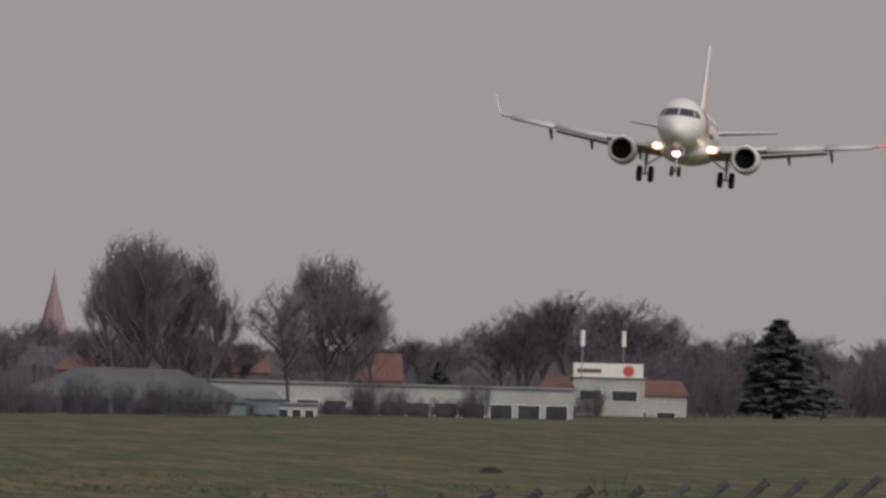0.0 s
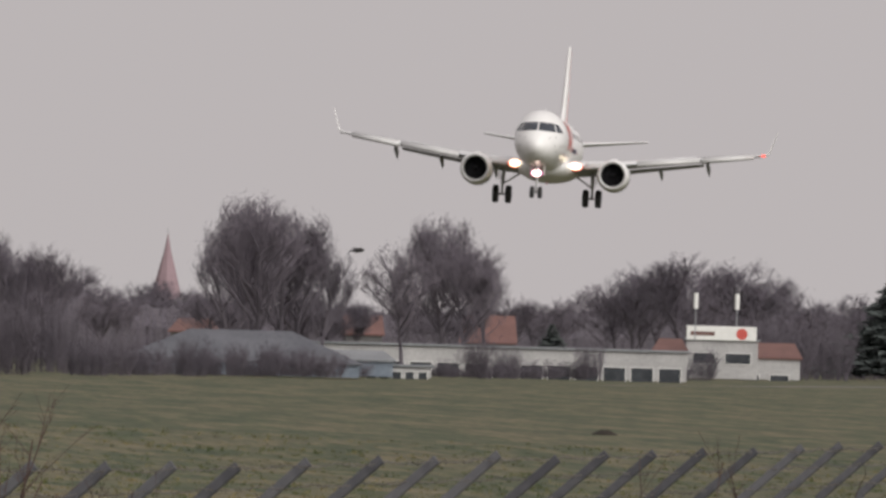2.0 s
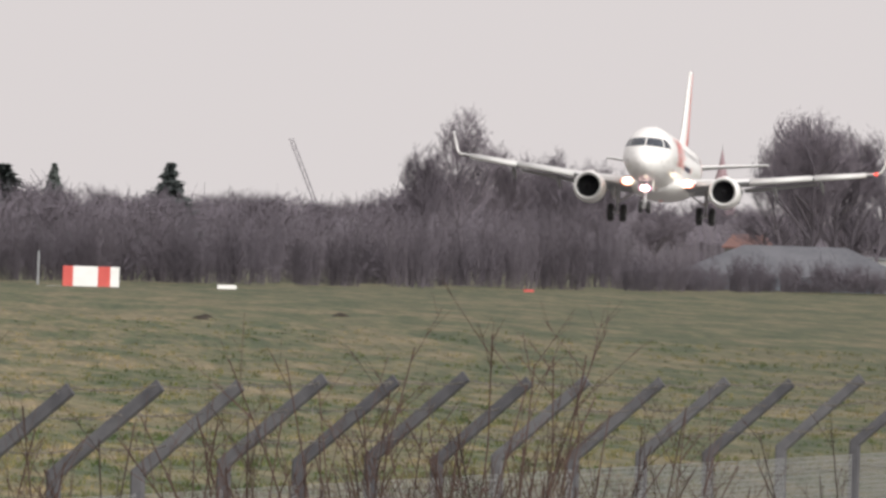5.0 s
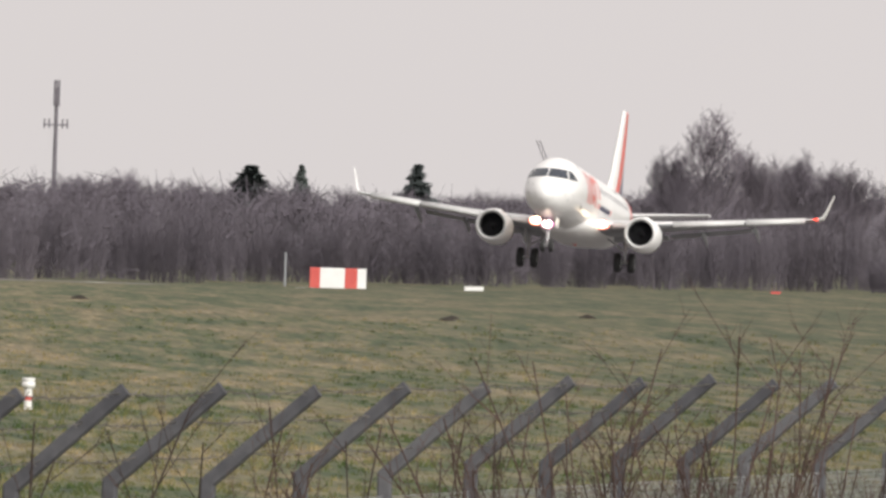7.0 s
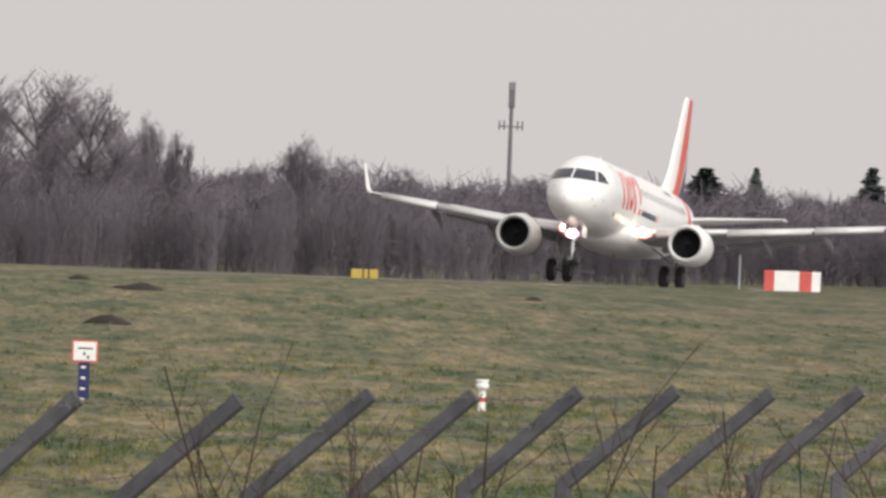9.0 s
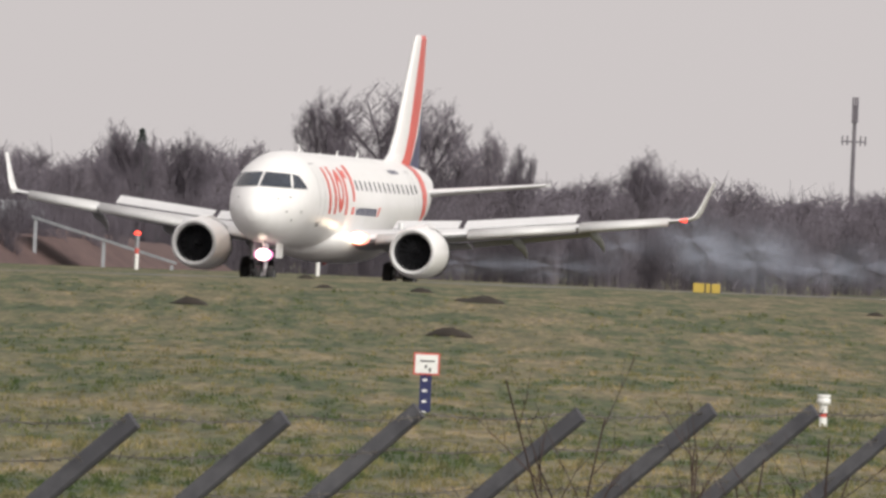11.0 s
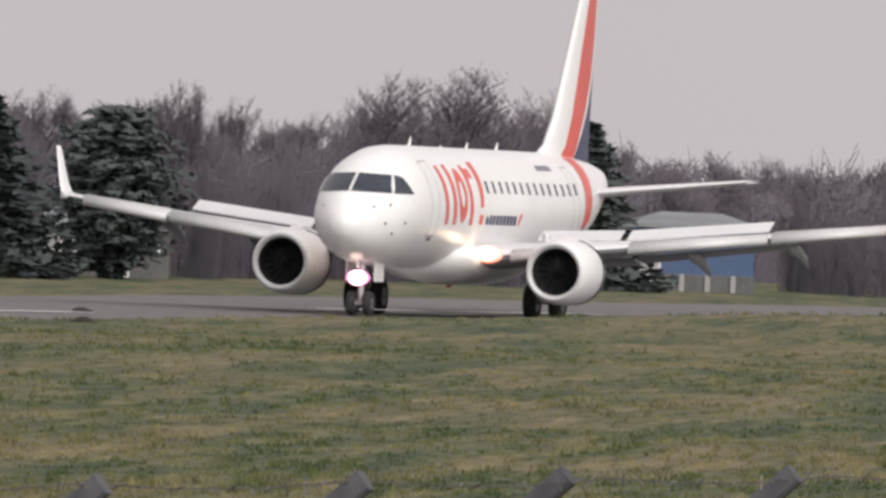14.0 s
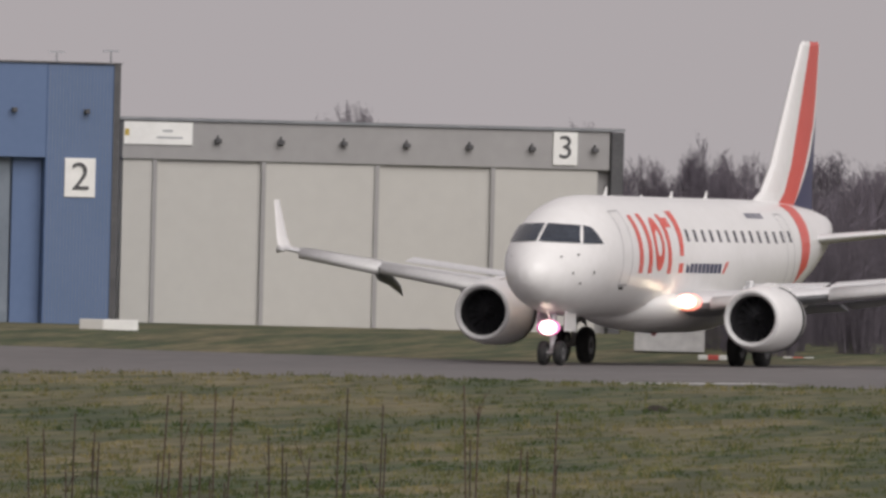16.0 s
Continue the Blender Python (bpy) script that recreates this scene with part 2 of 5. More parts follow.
for i in range(N):
    s_, p_ = float(ss_[i]), float(pp_[i])
    if p_ > 131.5 or p_ < 16:
        continue
    c_ = strip(s_, p_, ground_z(s_, p_) - 0.015 + (0.05 * noise.noise(Vector((s_ * 0.05, p_ * 0.09, 3))) if 15 < p_ < 125 else 0))
    h_ = (0.03 + 0.09 * ru[i, 0] ** 1.6) * (1.0 + 0.7 * noise.noise(Vector((s_ * 0.05, p_ * 0.25, 0))))
    for k_ in range(4):
        x_, y_, l_ = (ru[i, 1 + k_] - 0.5) * 0.16, (ru[i, 5 + k_] - 0.5) * 0.1, (ru[i, 9 + k_] - 0.5) * 1.1 * h_
        q_ = h_ * (0.55 + 0.45 * ru[i, 12 - k_])
        o_ = len(vs)
        vs.extend((c_ + Vector((x_ - 0.016, y_, 0)), c_ + Vector((x_ + 0.016, y_, 0)), c_ + Vector((x_ + l_ + 0.003, y_, q_)), c_ + Vector((x_ + l_ - 0.003, y_, q_))))
        fs.append((o_, o_ + 1, o_ + 2, o_ + 3))
me = bpy.data.meshes.new("grass_tussocks")
me.from_pydata(vs, [], fs)
me.materials.append(TUFT)
tagged(new("grass_tussocks", me), "uneven tussocks of green and straw-coloured winter grass", "grass", kind="stuff")

ASPHALT = mat("runway_asphalt", (0.115, 0.108, 0.108), (0.165, 0.155, 0.152), 0.05, 0.85, fine=1.5, stretch=(1, 0.2, 1))
LINE = mat("runway_paint", (0.62, 0.62, 0.60), (0.78, 0.78, 0.76), 0.5, 0.7)
bm = bmesh.new()
far_edge = lambda s: 162 + 42 * (1 - smooth((s - 538) / 24))
rr = [list(map(bm.verts.new, (strip(s, 134, ground_z(s, 134) + 0.03), strip(s, 147, ground_z(s, 147) + 0.04), strip(s, 160, ground_z(s, 160) + 0.035), strip(s, 0.5 * (160 + far_edge(s)), ground_z(s, 0.5 * (160 + far_edge(s))) + 0.035), strip(s, far_edge(s), ground_z(s, far_edge(s)) + 0.03)))) for s in range(0, 2400, 10)]
for a, b in zip(rr, rr[1:]):
    for i in range(4):
        bm.faces.new((a[i], a[i + 1], b[i + 1], b[i]))
runway = part("runway", bm, ASPHALT, label="grey asphalt runway with worn white markings", kind="structure")
runway["category"] = "runway"
for s in range(60, 1800, 60):
    bm = bmesh.new()
    z = max(ground_z(s, 147), ground_z(s + 30, 147)) + 0.05
    vs = [bm.verts.new(strip(a, p, z)) for a, p in ((s, 145.6), (s + 36, 145.6), (s + 36, 146.5), (s, 146.5))]
    bm.faces.new(vs)
    part("centre_line", bm, LINE, runway)

# ---- the airliner: x forward, y to its left, z up from the wheels ----
plane = holder("airliner")
tagged(plane, "white regional jet airliner with red and navy tail, landing gear down", "airliner")

# stations: x, half width, centre height, half height
HULL = [(13.15, 0.02, 2.42, 0.02), (13.08, 0.28, 2.42, 0.26), (12.9, 0.50, 2.43, 0.46), (12.5, 0.80, 2.47, 0.76), (12.0, 1.04, 2.55, 1.00), (11.4, 1.24, 2.66, 1.23), (10.7, 1.38, 2.78, 1.44),
        (10.0, 1.46, 2.87, 1.57), (9.2, 1.50, 2.93, 1.65), (8.2, 1.505, 2.95, 1.675), (-6.5, 1.505, 2.95, 1.675), (-8.5, 1.46, 3.02, 1.60), (-10.5, 1.30, 3.17, 1.42), (-12.5, 1.03, 3.38, 1.14),
        (-14.5, 0.68, 3.60, 0.80), (-16.0, 0.38, 3.76, 0.48), (-16.7, 0.18, 3.84, 0.24)]


def hull(x, ang, out=0.0):
    """A point of the fuselage at x; ang in degrees from straight up towards the left side."""
    hw, zc, hh = lerp_table([(-a, b, c, d) for a, b, c, d in HULL], -x)
    zc += 0.11
    hh += 0.03
    a = radians(ang)
    y, z = math.sin(a) * (hw + out), math.cos(a) * (hh + out)
    return Vector((x, y, zc + z))


bm = bmesh.new()
xs = sorted({h[0] for h in HULL} | {x * 0.5 for x in range(-26, 25)} | {12.7, 12.25, 13.0}, reverse=True)
loft(bm, [[hull(x, k * 360 / 48) for k in range(48)] for x in xs])
fuselage = part("fuselage", bm, WHITE, plane, "glossy white fuselage", smooth=True)


def skin(name, outline, material, parent, out=0.012, label="", step=0.25):
    """A thin raised patch on the hull; outline: (x, ang) corners of a quad, in order."""
    bm = bmesh.new()
    (a, b, c, d) = outline
    nu = max(1, int(math.hypot(b[0] - a[0], (b[1] - a[1]) * 0.027) / step))
    nv = max(1, int(math.hypot(d[0] - a[0], (d[1] - a[1]) * 0.027) / step))
    g = []
    for i in range(nu + 1):
        u = i / nu
        p, q = [a[k] + (b[k] - a[k]) * u for k in (0, 1)], [d[k] + (c[k] - d[k]) * u for k in (0, 1)]
        g.append([bm.verts.new(hull(p[0] + (q[0] - p[0]) * j / nv, p[1] + (q[1] - p[1]) * j / nv, out)) for j in range(nv + 1)])
    for r, s in zip(g, g[1:]):
        for j in range(nv):
            bm.faces.new((r[j], r[j + 1], s[j + 1], s[j]))
    return part(name, bm, material, parent, label)


def hull_x(y, z):
    """Where along the nose the skin passes through y, z."""
    lo, hi = 9.5, 13.0
    for _ in range(40):
        mid = (lo + hi) / 2
        hw, zc, hh = lerp_table([(-a, b, c, d) for a, b, c, d in HULL], -mid)
        inside = (y / hw) ** 2 + ((z - zc - 0.11) / (hh + 0.03)) ** 2 < 1
        lo, hi = (mid, hi) if inside else (lo, mid)
    return lo


def skin_y(x, z):
    hw, zc, hh = lerp_table([(-a, b, c, d) for a, b, c, d in HULL], -x)
    return hw * math.sqrt(max(0.0, 1 - ((z - zc - 0.11) / (hh + 0.03)) ** 2))


def pane(name, corners, sgn, label, front, n=8):
    """A glazed pane on the nose, its corners given by x, z from the inner lower one round."""
    bm = bmesh.new()
    ys = [skin_y(x, z) for x, z in corners]
    pts = [(y, z) if front else (x, z) for (x, z), y in zip(corners, ys)]
    if front:
        pts[0], pts[3] = (0.025, pts[0][1]), (0.025, pts[3][1])
    g = []
    for i in range(n + 1):
        row = []
        for j in range(n + 1):
            u, v = i / n, j / n
            p = [(pts[0][k] * (1 - u) + pts[1][k] * u) * (1 - v) + (pts[3][k] * (1 - u) + pts[2][k] * u) * v for k in (0, 1)]
            x, y, z = (hull_x(p[0], p[1]), p[0], p[1]) if front else (p[0], skin_y(p[0], p[1]), p[1])
            row.append(bm.verts.new((x + (0.02 if front else 0.008), sgn * (y + 0.014), z + 0.012)))
        g.append(row)
    for r, s in zip(g, g[1:]):
        for j in range(n):
            bm.faces.new((r[j], r[j + 1], s[j + 1], s[j]))
    return part(name, bm, COCKPIT, fuselage, label, smooth=True)


# cockpit glazing: two front panes and one to each side
for sgn in (1, -1):
    pane("windscreen", [(hull_x(0.025, 3.44), 3.44), (hull_x(0.99, 3.41), 3.41), (hull_x(0.82, 3.91), 3.91), (hull_x(0.025, 3.95), 3.95)], sgn, "dark windscreen pane", True)
    pane("side_window", [(hull_x(1.03, 3.40), 3.40), (10.45, 3.40), (10.72, 3.86), (hull_x(0.86, 3.91), 3.91)], sgn, "dark cockpit side window", False)
    # cabin windows
    for i in range(3, 17):
        x = 5.0 - i * 0.81
        skin("cabin_window", ((x, 74 * sgn), (x - 0.27, 74 * sgn), (x - 0.27, 62 * sgn), (x, 62 * sgn)), CABIN, fuselage, 0.012)
    # door outlines
    for x0, w in ((9.0, 0.85), (-7.6, 0.75)):
        for q in (((x0, 118), (x0 - 0.035, 118), (x0 - 0.035, 40), (x0, 40)), ((x0 - w, 118), (x0 - w - 0.035, 118), (x0 - w - 0.035, 40), (x0 - w, 40)),
                  ((x0, 42), (x0 - w, 42), (x0 - w, 40.6), (x0, 40.6)), ((x0, 118), (x0 - w, 118), (x0 - w, 116.6), (x0, 116.6))):
            skin("door_seam", [(x, a * sgn) for x, a in q], PANEL, fuselage, 0.008)
    skin("door_step", [(8.75, 122 * sgn), (8.35, 122 * sgn), (8.35, 119 * sgn), (8.75, 119 * sgn)], DARK, fuselage, 0.014)
    # red band and navy strokes at the tail
    skin("tail_band", [(-9.0, 120 * sgn), (-10.2, 105 * sgn), (-11.3, 20 * sgn), (-9.9, 20 * sgn)], RED, fuselage, 0.012, "red tail band")
    # bold red mark: plain strokes and a ring
    for q in (((7.4, 105), (7.02, 105), (7.2, 47), (7.58, 47)), ((6.5, 105), (6.12, 105), (6.25, 45), (6.63, 45)), ((4.6, 105), (4.25, 105), (4.35, 45), (4.7, 45)),
              ((3.45, 88), (3.1, 88), (2.85, 40), (3.4, 40)), ((3.5, 104), (3.08, 104), (3.08, 95), (3.5, 95)), ((4.5, 60), (3.8, 60), (3.8, 49), (4.5, 49))):
        skin("red_mark", [(x, a * sgn) for x, a in q], RED, fuselage, 0.012)
    bm = bmesh.new()
    ring = [[bm.verts.new(hull(5.43 + r * 0.5 * math.cos(k * math.tau / 24), sgn * (76 + r * 27 * math.sin(k * math.tau / 24)), 0.012)) for k in range(24)] for r in (1.0, 0.48)]
    for k in range(24):
        bm.faces.new((ring[0][k], ring[0][(k + 1) % 24], ring[1][(k + 1) % 24], ring[1][k]))
    part("red_mark", bm, RED, fuselage, "red ring")
    # a line of dark bars under it, and small bars at the tail
    for i in range(9):
        x = 2.75 - i * 0.4
        skin("dark_bar", [(x, (104) * sgn), (x - 0.3, 104 * sgn), (x - 0.3, (95 if i != 0 else 99) * sgn), (x, 95 * sgn)], NAVY, fuselage, 0.012)
    skin("red_slash", [(-0.9, 104 * sgn), (-1.1, 104 * sgn), (-1.45, 93 * sgn), (-1.2, 93 * sgn)], RED, fuselage, 0.012)
    for i in range(5):
        x = -4.6 - i * 0.36
        skin("dark_bar", [(x, 47 * sgn), (x - 0.22, 47 * sgn), (x - 0.22, 40 * sgn), (x, 40 * sgn)], NAVY, fuselage, 0.012)
    for x, a in ((12.2, 95), (11.9, 70), (11.8, 112), (11.2, 100), (12.5, 60)):
        skin("probe", [(x, a * sgn), (x - 0.08, a * sgn), (x - 0.08, (a - 3) * sgn), (x, (a - 3) * sgn)], DARK, fuselage, 0.03)
for x, h in ((6.0, 0.3), (-0.5, 0.22), (-4.0, 0.26), (2.5, 0.1)):
    bm = bmesh.new()
    z = hull(x, 0).z - 0.05
    loft(bm, [[Vector((x + 0.2, 0, z)), Vector((x, 0.03, z)), Vector((x - 0.25, 0, z)), Vector((x, -0.03, z))],
              [Vector((x - 0.12, 0, z + h)), Vector((x - 0.18, 0.012, z + h)), Vector((x - 0.26, 0, z + h)), Vector((x - 0.18, -0.012, z + h))]])
    part("antenna", bm, WHITE, fuselage)
# belly fairing
bm = bmesh.new()
loft(bm, [[Vector((x, w * math.sin(k * math.tau / 32), 1.75 + (h if math.cos(k * math.tau / 32) < 0 else 0.45) * math.cos(k * math.tau / 32))) for k in range(32)]
          for x, w, h in ((5.2, 0.5, 0.35), (4.6, 1.15, 0.58), (3.6, 1.55, 0.75), (1.5, 1.78, 0.84), (-1.5, 1.78, 0.82), (-3.5, 1.45, 0.66), (-5.0, 0.7, 0.3))])
part("belly_fairing", bm, WHITE, plane, smooth=True)
bm = bmesh.new()
tube(bm, (0.8, 0, 0.95), (0.8, 0, 0.84), 0.12, 0.05, 10)
part("belly_beacon", bm, RED, plane, "unlit red belly beacon")


def foil(chord, thick, n=10):
    """A closed aerofoil outline from the trailing edge round the nose: (x back from the nose, z)."""
    up, lo = [], []
    for i in range(n + 1):
        f = 0.5 * (1 - math.cos(math.pi * i / n))
        t = 5 * thick * (0.2969 * math.sqrt(f) - 0.126 * f - 0.3516 * f * f + 0.2843 * f ** 3 - 0.1036 * f ** 4)
        up.append((f * chord, (t + 0.02 * f * (1 - f)) * chord))
        lo.append((f * chord, (-t * 0.9 + 0.02 * f * (1 - f)) * chord))
    return up[::-1] + lo[1:-1]


def wing_section(le, chord, thick, tilt=0.0, lean=0.0, sgn=1):
    pts = []
    for x, z in foil(chord, thick):
        pts.append(Vector((le[0] - x, sgn * (le[1] - z * math.sin(lean)), le[2] + z * math.cos(lean) - x * math.sin(tilt))))
    return pts


def surface(name, sections, material, parent, sgn, label=""):
    bm = bmesh.new()
    loft(bm, [wing_section(*s, sgn=sgn) for s in sections])
    return part(name, bm, material, parent, label, smooth=False)


for sgn, side in ((1, "left"), (-1, "right")):
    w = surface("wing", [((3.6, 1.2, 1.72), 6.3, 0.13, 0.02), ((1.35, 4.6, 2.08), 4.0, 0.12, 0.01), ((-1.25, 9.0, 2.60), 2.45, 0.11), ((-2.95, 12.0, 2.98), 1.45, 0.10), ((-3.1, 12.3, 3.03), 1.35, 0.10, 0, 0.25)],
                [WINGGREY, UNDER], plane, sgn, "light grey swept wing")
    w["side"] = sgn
    # faces that look down get the shaded copy of the grey
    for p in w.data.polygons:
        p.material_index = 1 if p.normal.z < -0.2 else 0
    surface("winglet", [((-3.12, 12.32, 3.04), 1.33, 0.09, 0, 0.25), ((-3.3, 12.5, 3.12), 1.2, 0.09, 0, 0.8), ((-3.55, 12.62, 3.35), 1.0, 0.08, 0, 1.25), ((-4.35, 12.98, 4.42), 0.5, 0.08, 0, 1.3)],
            WHITE, w, sgn, "white upturned winglet")
    # slats drooped along the leading edge
    for a, b in (((2.9, 2.3, 1.80), (1.6, 4.2, 2.02)), ((0.95, 5.2, 2.12), (-1.1, 8.7, 2.54)), ((-1.25, 8.8, 2.55), (-2.85, 11.7, 2.91))):
        bm = bmesh.new()
        a, b = Vector(a), Vector(b)
        ring = lambda c, k: [Vector((c.x + dx * k, sgn * c.y, c.z + dz * k)) for dx, dz in ((-0.35, 0.22), (-0.05, 0.17), (0.16, 0.03), (0.2, -0.1), (0.08, -0.2), (-0.1, -0.1), (-0.22, 0.08))]
        loft(bm, [ring(a, 1.0), ring(b, 0.78)])
        part("slat", bm, LEAD, w, "pale metal slat", smooth=True)
    # flaps lowered behind the trailing edge
    for a, b, ca, cb in (((-2.4, 1.5, 1.66), (-2.55, 4.5, 1.85), 1.2, 1.0), ((-2.6, 4.6, 1.90), (-3.45, 8.8, 2.42), 0.95, 0.65)):
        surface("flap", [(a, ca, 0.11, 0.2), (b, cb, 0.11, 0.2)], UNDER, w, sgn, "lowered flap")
    # ground spoilers, one object for each panel; raised after touchdown
    for a, b in (((-0.9, 2.1, 2.22), (-1.15, 4.4, 2.32)), ((-1.2, 4.6, 2.34), (-2.5, 8.4, 2.74))):
        bm = bmesh.new()
        a, b = Vector(a), Vector(b)
        ring = lambda c: [Vector((dx, sgn * (c.y - a.y), c.z - a.z + dz)) + Vector((c.x - a.x, 0, 0)) for dx, dz in ((0, 0), (-0.75, 0.0), (-0.75, 0.04), (0, 0.05))]
        loft(bm, [ring(a), ring(b)])
        sp = part("spoiler", bm, WINGGREY, plane, "hinged wing spoiler panel")
        sp["hinge"] = [a.x, sgn * a.y, a.z]
        sp["axis"] = [b.x - a.x, sgn * (b.y - a.y), b.z - a.z]
    # flap track fairings
    for y, x, z in ((3.2, -2.2, 1.62), (6.4, -2.9, 1.98), (9.1, -3.4, 2.35)):
        bm = bmesh.new()
        loft(bm, [[Vector((x + dx - k * 0.25, sgn * y + 0.11 * r * math.cos(q * math.tau / 10), z + dz + 0.16 * r * math.sin(q * math.tau / 10))) for q in range(10)]
                  for dx, dz, r, k in ((1.6, 0.05, 0.2, 0), (1.1, -0.03, 1, 0), (0.2, -0.12, 1.1, 0), (-0.7, -0.36, 0.8, 0), (-1.1, -0.58, 0.15, 0))])
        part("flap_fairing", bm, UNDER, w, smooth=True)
    # wing tip lamp
    bm = bmesh.new()
    loft(bm, [[Vector((-2.72 - dx, sgn * (12.0 + r * 0.3 + 0.07), 2.99 + r * 0.09 * math.cos(k * math.tau / 8) * 1.0)) + Vector((0.10 * math.sin(k * math.tau / 8), 0, 0)) for k in range(8)] for dx, r in ((0, 0.2), (0.1, 1.0), (0.35, 0.6))])
    if sgn == 1:
        part("tip_light", bm, BEACON, w, "glowing red wing tip lamp", smooth=True)
    else:
        part("tip_light", bm, LEAD, w, smooth=True)
    # tailplane
    surface("tailplane", [((-11.6, 0.45, 3.6), 3.3, 0.10), ((-14.75, 4.78, 4.15), 1.35, 0.09)], WINGGREY, plane, sgn, "light grey tailplane")
    # engine
    e = part("nacelle", bmesh.new(), WHITE, plane, "white engine nacelle")
    bm = bmesh.new()
    lathe(bm, [(4.45, 0.66), (4.52, 0.70), (4.6, 0.755), (4.52, 0.81), (4.3, 0.87), (3.8, 0.92), (2.9, 0.93), (2.2, 0.88), (1.75, 0.80), (1.7, 0.72)], sgn * 3.95, 1.4, 36)
    me = mesh_of("nacelle", bm, [WHITE, LEAD], True)
    for p in me.polygons:
        p.material_index = 1 if p.center.x > 4.42 else 0
    e.data = me
    bm = bmesh.new()
    lathe(bm, [(4.47, 0.675), (4.1, 0.63), (3.6, 0.66), (3.55, 0.1)], sgn * 3.95, 1.4, 30)
    part("intake", bm, DARK, e, "dark intake duct", smooth=True)
    bm = bmesh.new()
    lathe(bm, [(4.05, 0.01), (3.95, 0.07), (3.75, 0.14), (3.6, 0.18)], sgn * 3.95, 1.4, 16)
    part("spinner", bm, FAN, e, "dark grey spinner", smooth=True)
    bm = bmesh.new()
    box(bm, -0.012, 0.012, -0.07, 0.07, 0.15, 0.64)
    blade = mesh_of("fan_blade", bm, FAN)
    for k in range(18):
        share("fan_blade", blade, e, Matrix.Translation((3.66, sgn * 3.95, 1.4)) @ Matrix.Rotation(k * math.tau / 18, 4, "X") @ Matrix.Rotation(0.6, 4, "Z"))
    bm = bmesh.new()
    lathe(bm, [(1.85, 0.70), (1.0, 0.52), (0.55, 0.40), (0.5, 0.3)], sgn * 3.95, 1.4, 24)
    part("exhaust", bm, DARK, e, smooth=True)
    bm = bmesh.new()
    lathe(bm, [(2.42, 0.912), (2.36, 0.924), (2.27, 0.915), (2.2, 0.885)], sgn * 3.95, 1.4, 36)
    part("cowl_seam", bm, DARK, e)
    bm = bmesh.new()
    loft(bm, [[Vector((x, sgn * 3.95 + dy, z)) for dy, z in ((-0.12, z0), (0.12, z0), (0.16, z1), (-0.16, z1))] for x, z0, z1 in ((3.6, 2.2, 2.32), (2.6, 2.0, 2.42), (0.2, 1.6, 2.2), (-0.8, 1.8, 2.05))])
    part("pylon", bm, WHITE, plane)
    # landing lights in the wing root, made larger to take in their bloom
    bm = bmesh.new()
    bmesh.ops.create_uvsphere(bm, u_segments=14, v_segments=8, radius=0.25, matrix=Matrix.Translation((3.56, sgn * 1.75, 1.84)) @ Matrix.Diagonal((0.6, 1.1, 0.75, 1)))
    lamp = part("landing_light", bm, LAMP, plane, "blazing wing root landing light", smooth=True)
    # added glowing disc that stands in for the lamp's orange glare
    bm = bmesh.new()
    bmesh.ops.create_uvsphere(bm, u_segments=16, v_segments=8, radius=0.36, matrix=Matrix.Translation((3.36, sgn * 1.75, 1.82)) @ Matrix.Diagonal((0.35, 1.15, 0.7, 1)))
    part("reflector", bm, HALO, lamp, "orange disc standing in for the glare round the lamp", smooth=True)

# fin: white with a red field and a navy trailing part
FIN = [(4.5, -8.2, 6.9, 0.06), (5.0, -9.7, 5.35, 0.07), (5.8, -10.7, 4.4, 0.08), (9.28, -13.4, 2.1, 0.09), (9.4, -13.65, 1.75, 0.06)]


def fin_slab(f0, f1, z0=4.5, z1=9.4):
    """A piece of the fin between two chord shares, each a function of height."""
    bm = bmesh.new()
    rings = []
    zs = sorted({z0, z1, *[z for z, *_ in FIN if z0 < z < z1], *[z0 + (z1 - z0) * i / 6 for i in range(7)]})
    for z in zs:
        x, ch, th = lerp_table(FIN, z)
        thick = lambda f: 5 * th * (0.2969 * math.sqrt(f) - 0.126 * f - 0.3516 * f * f + 0.2843 * f ** 3 - 0.1036 * f ** 4) * ch + 0.004
        fs = [f0(z) + (f1(z) - f0(z)) * i / 8 for i in range(9)]
        rings.append([Vector((x - f * ch, thick(f), z)) for f in fs] + [Vector((x - f * ch, -thick(f), z)) for f in fs[::-1]])
    loft(bm, rings)
    return bm


edge_a = lambda z: 0.34 + 0.0 * (z - 4.5) / 4.9
edge_b = lambda z: 0.62 + 0.31 * smooth((z - 4.5) / 3.2)
navy_top = 7.3
edge_c = lambda z: edge_b(z) + (0.999 - edge_b(z)) * min(1.0, max(0.0, (z - 4.5) / (navy_top - 4.5))) ** 1.6
fin = part("fin", fin_slab(lambda z: 0.0, lambda z: edge_a(z) - 0.001), WHITE, plane, "white fin leading edge")
part("fin_field", fin_slab(edge_a, lambda z: edge_b(z) - 0.001), RED, fin, "red fin panel")
part("rudder_upper", fin_slab(edge_b, lambda z: edge_c(z) - 0.0005, 4.6), WHITE, fin, "white upper rudder")
part("rudder", fin_slab(edge_c, lambda z: 1.0, 4.5, navy_top), NAVY, fin, "navy lower rudder field")
bm = bmesh.new()
loft(bm, [[Vector((-16.4 - dx, 0.16 * r * math.cos(k * math.tau / 10), 3.85 + 0.16 * r * math.sin(k * math.tau / 10))) for k in range(10)] for dx, r in ((0, 1.2), (0.4, 1.0), (0.55, 0.6))])
part("tail_cone", bm, DARK, plane, smooth=True)


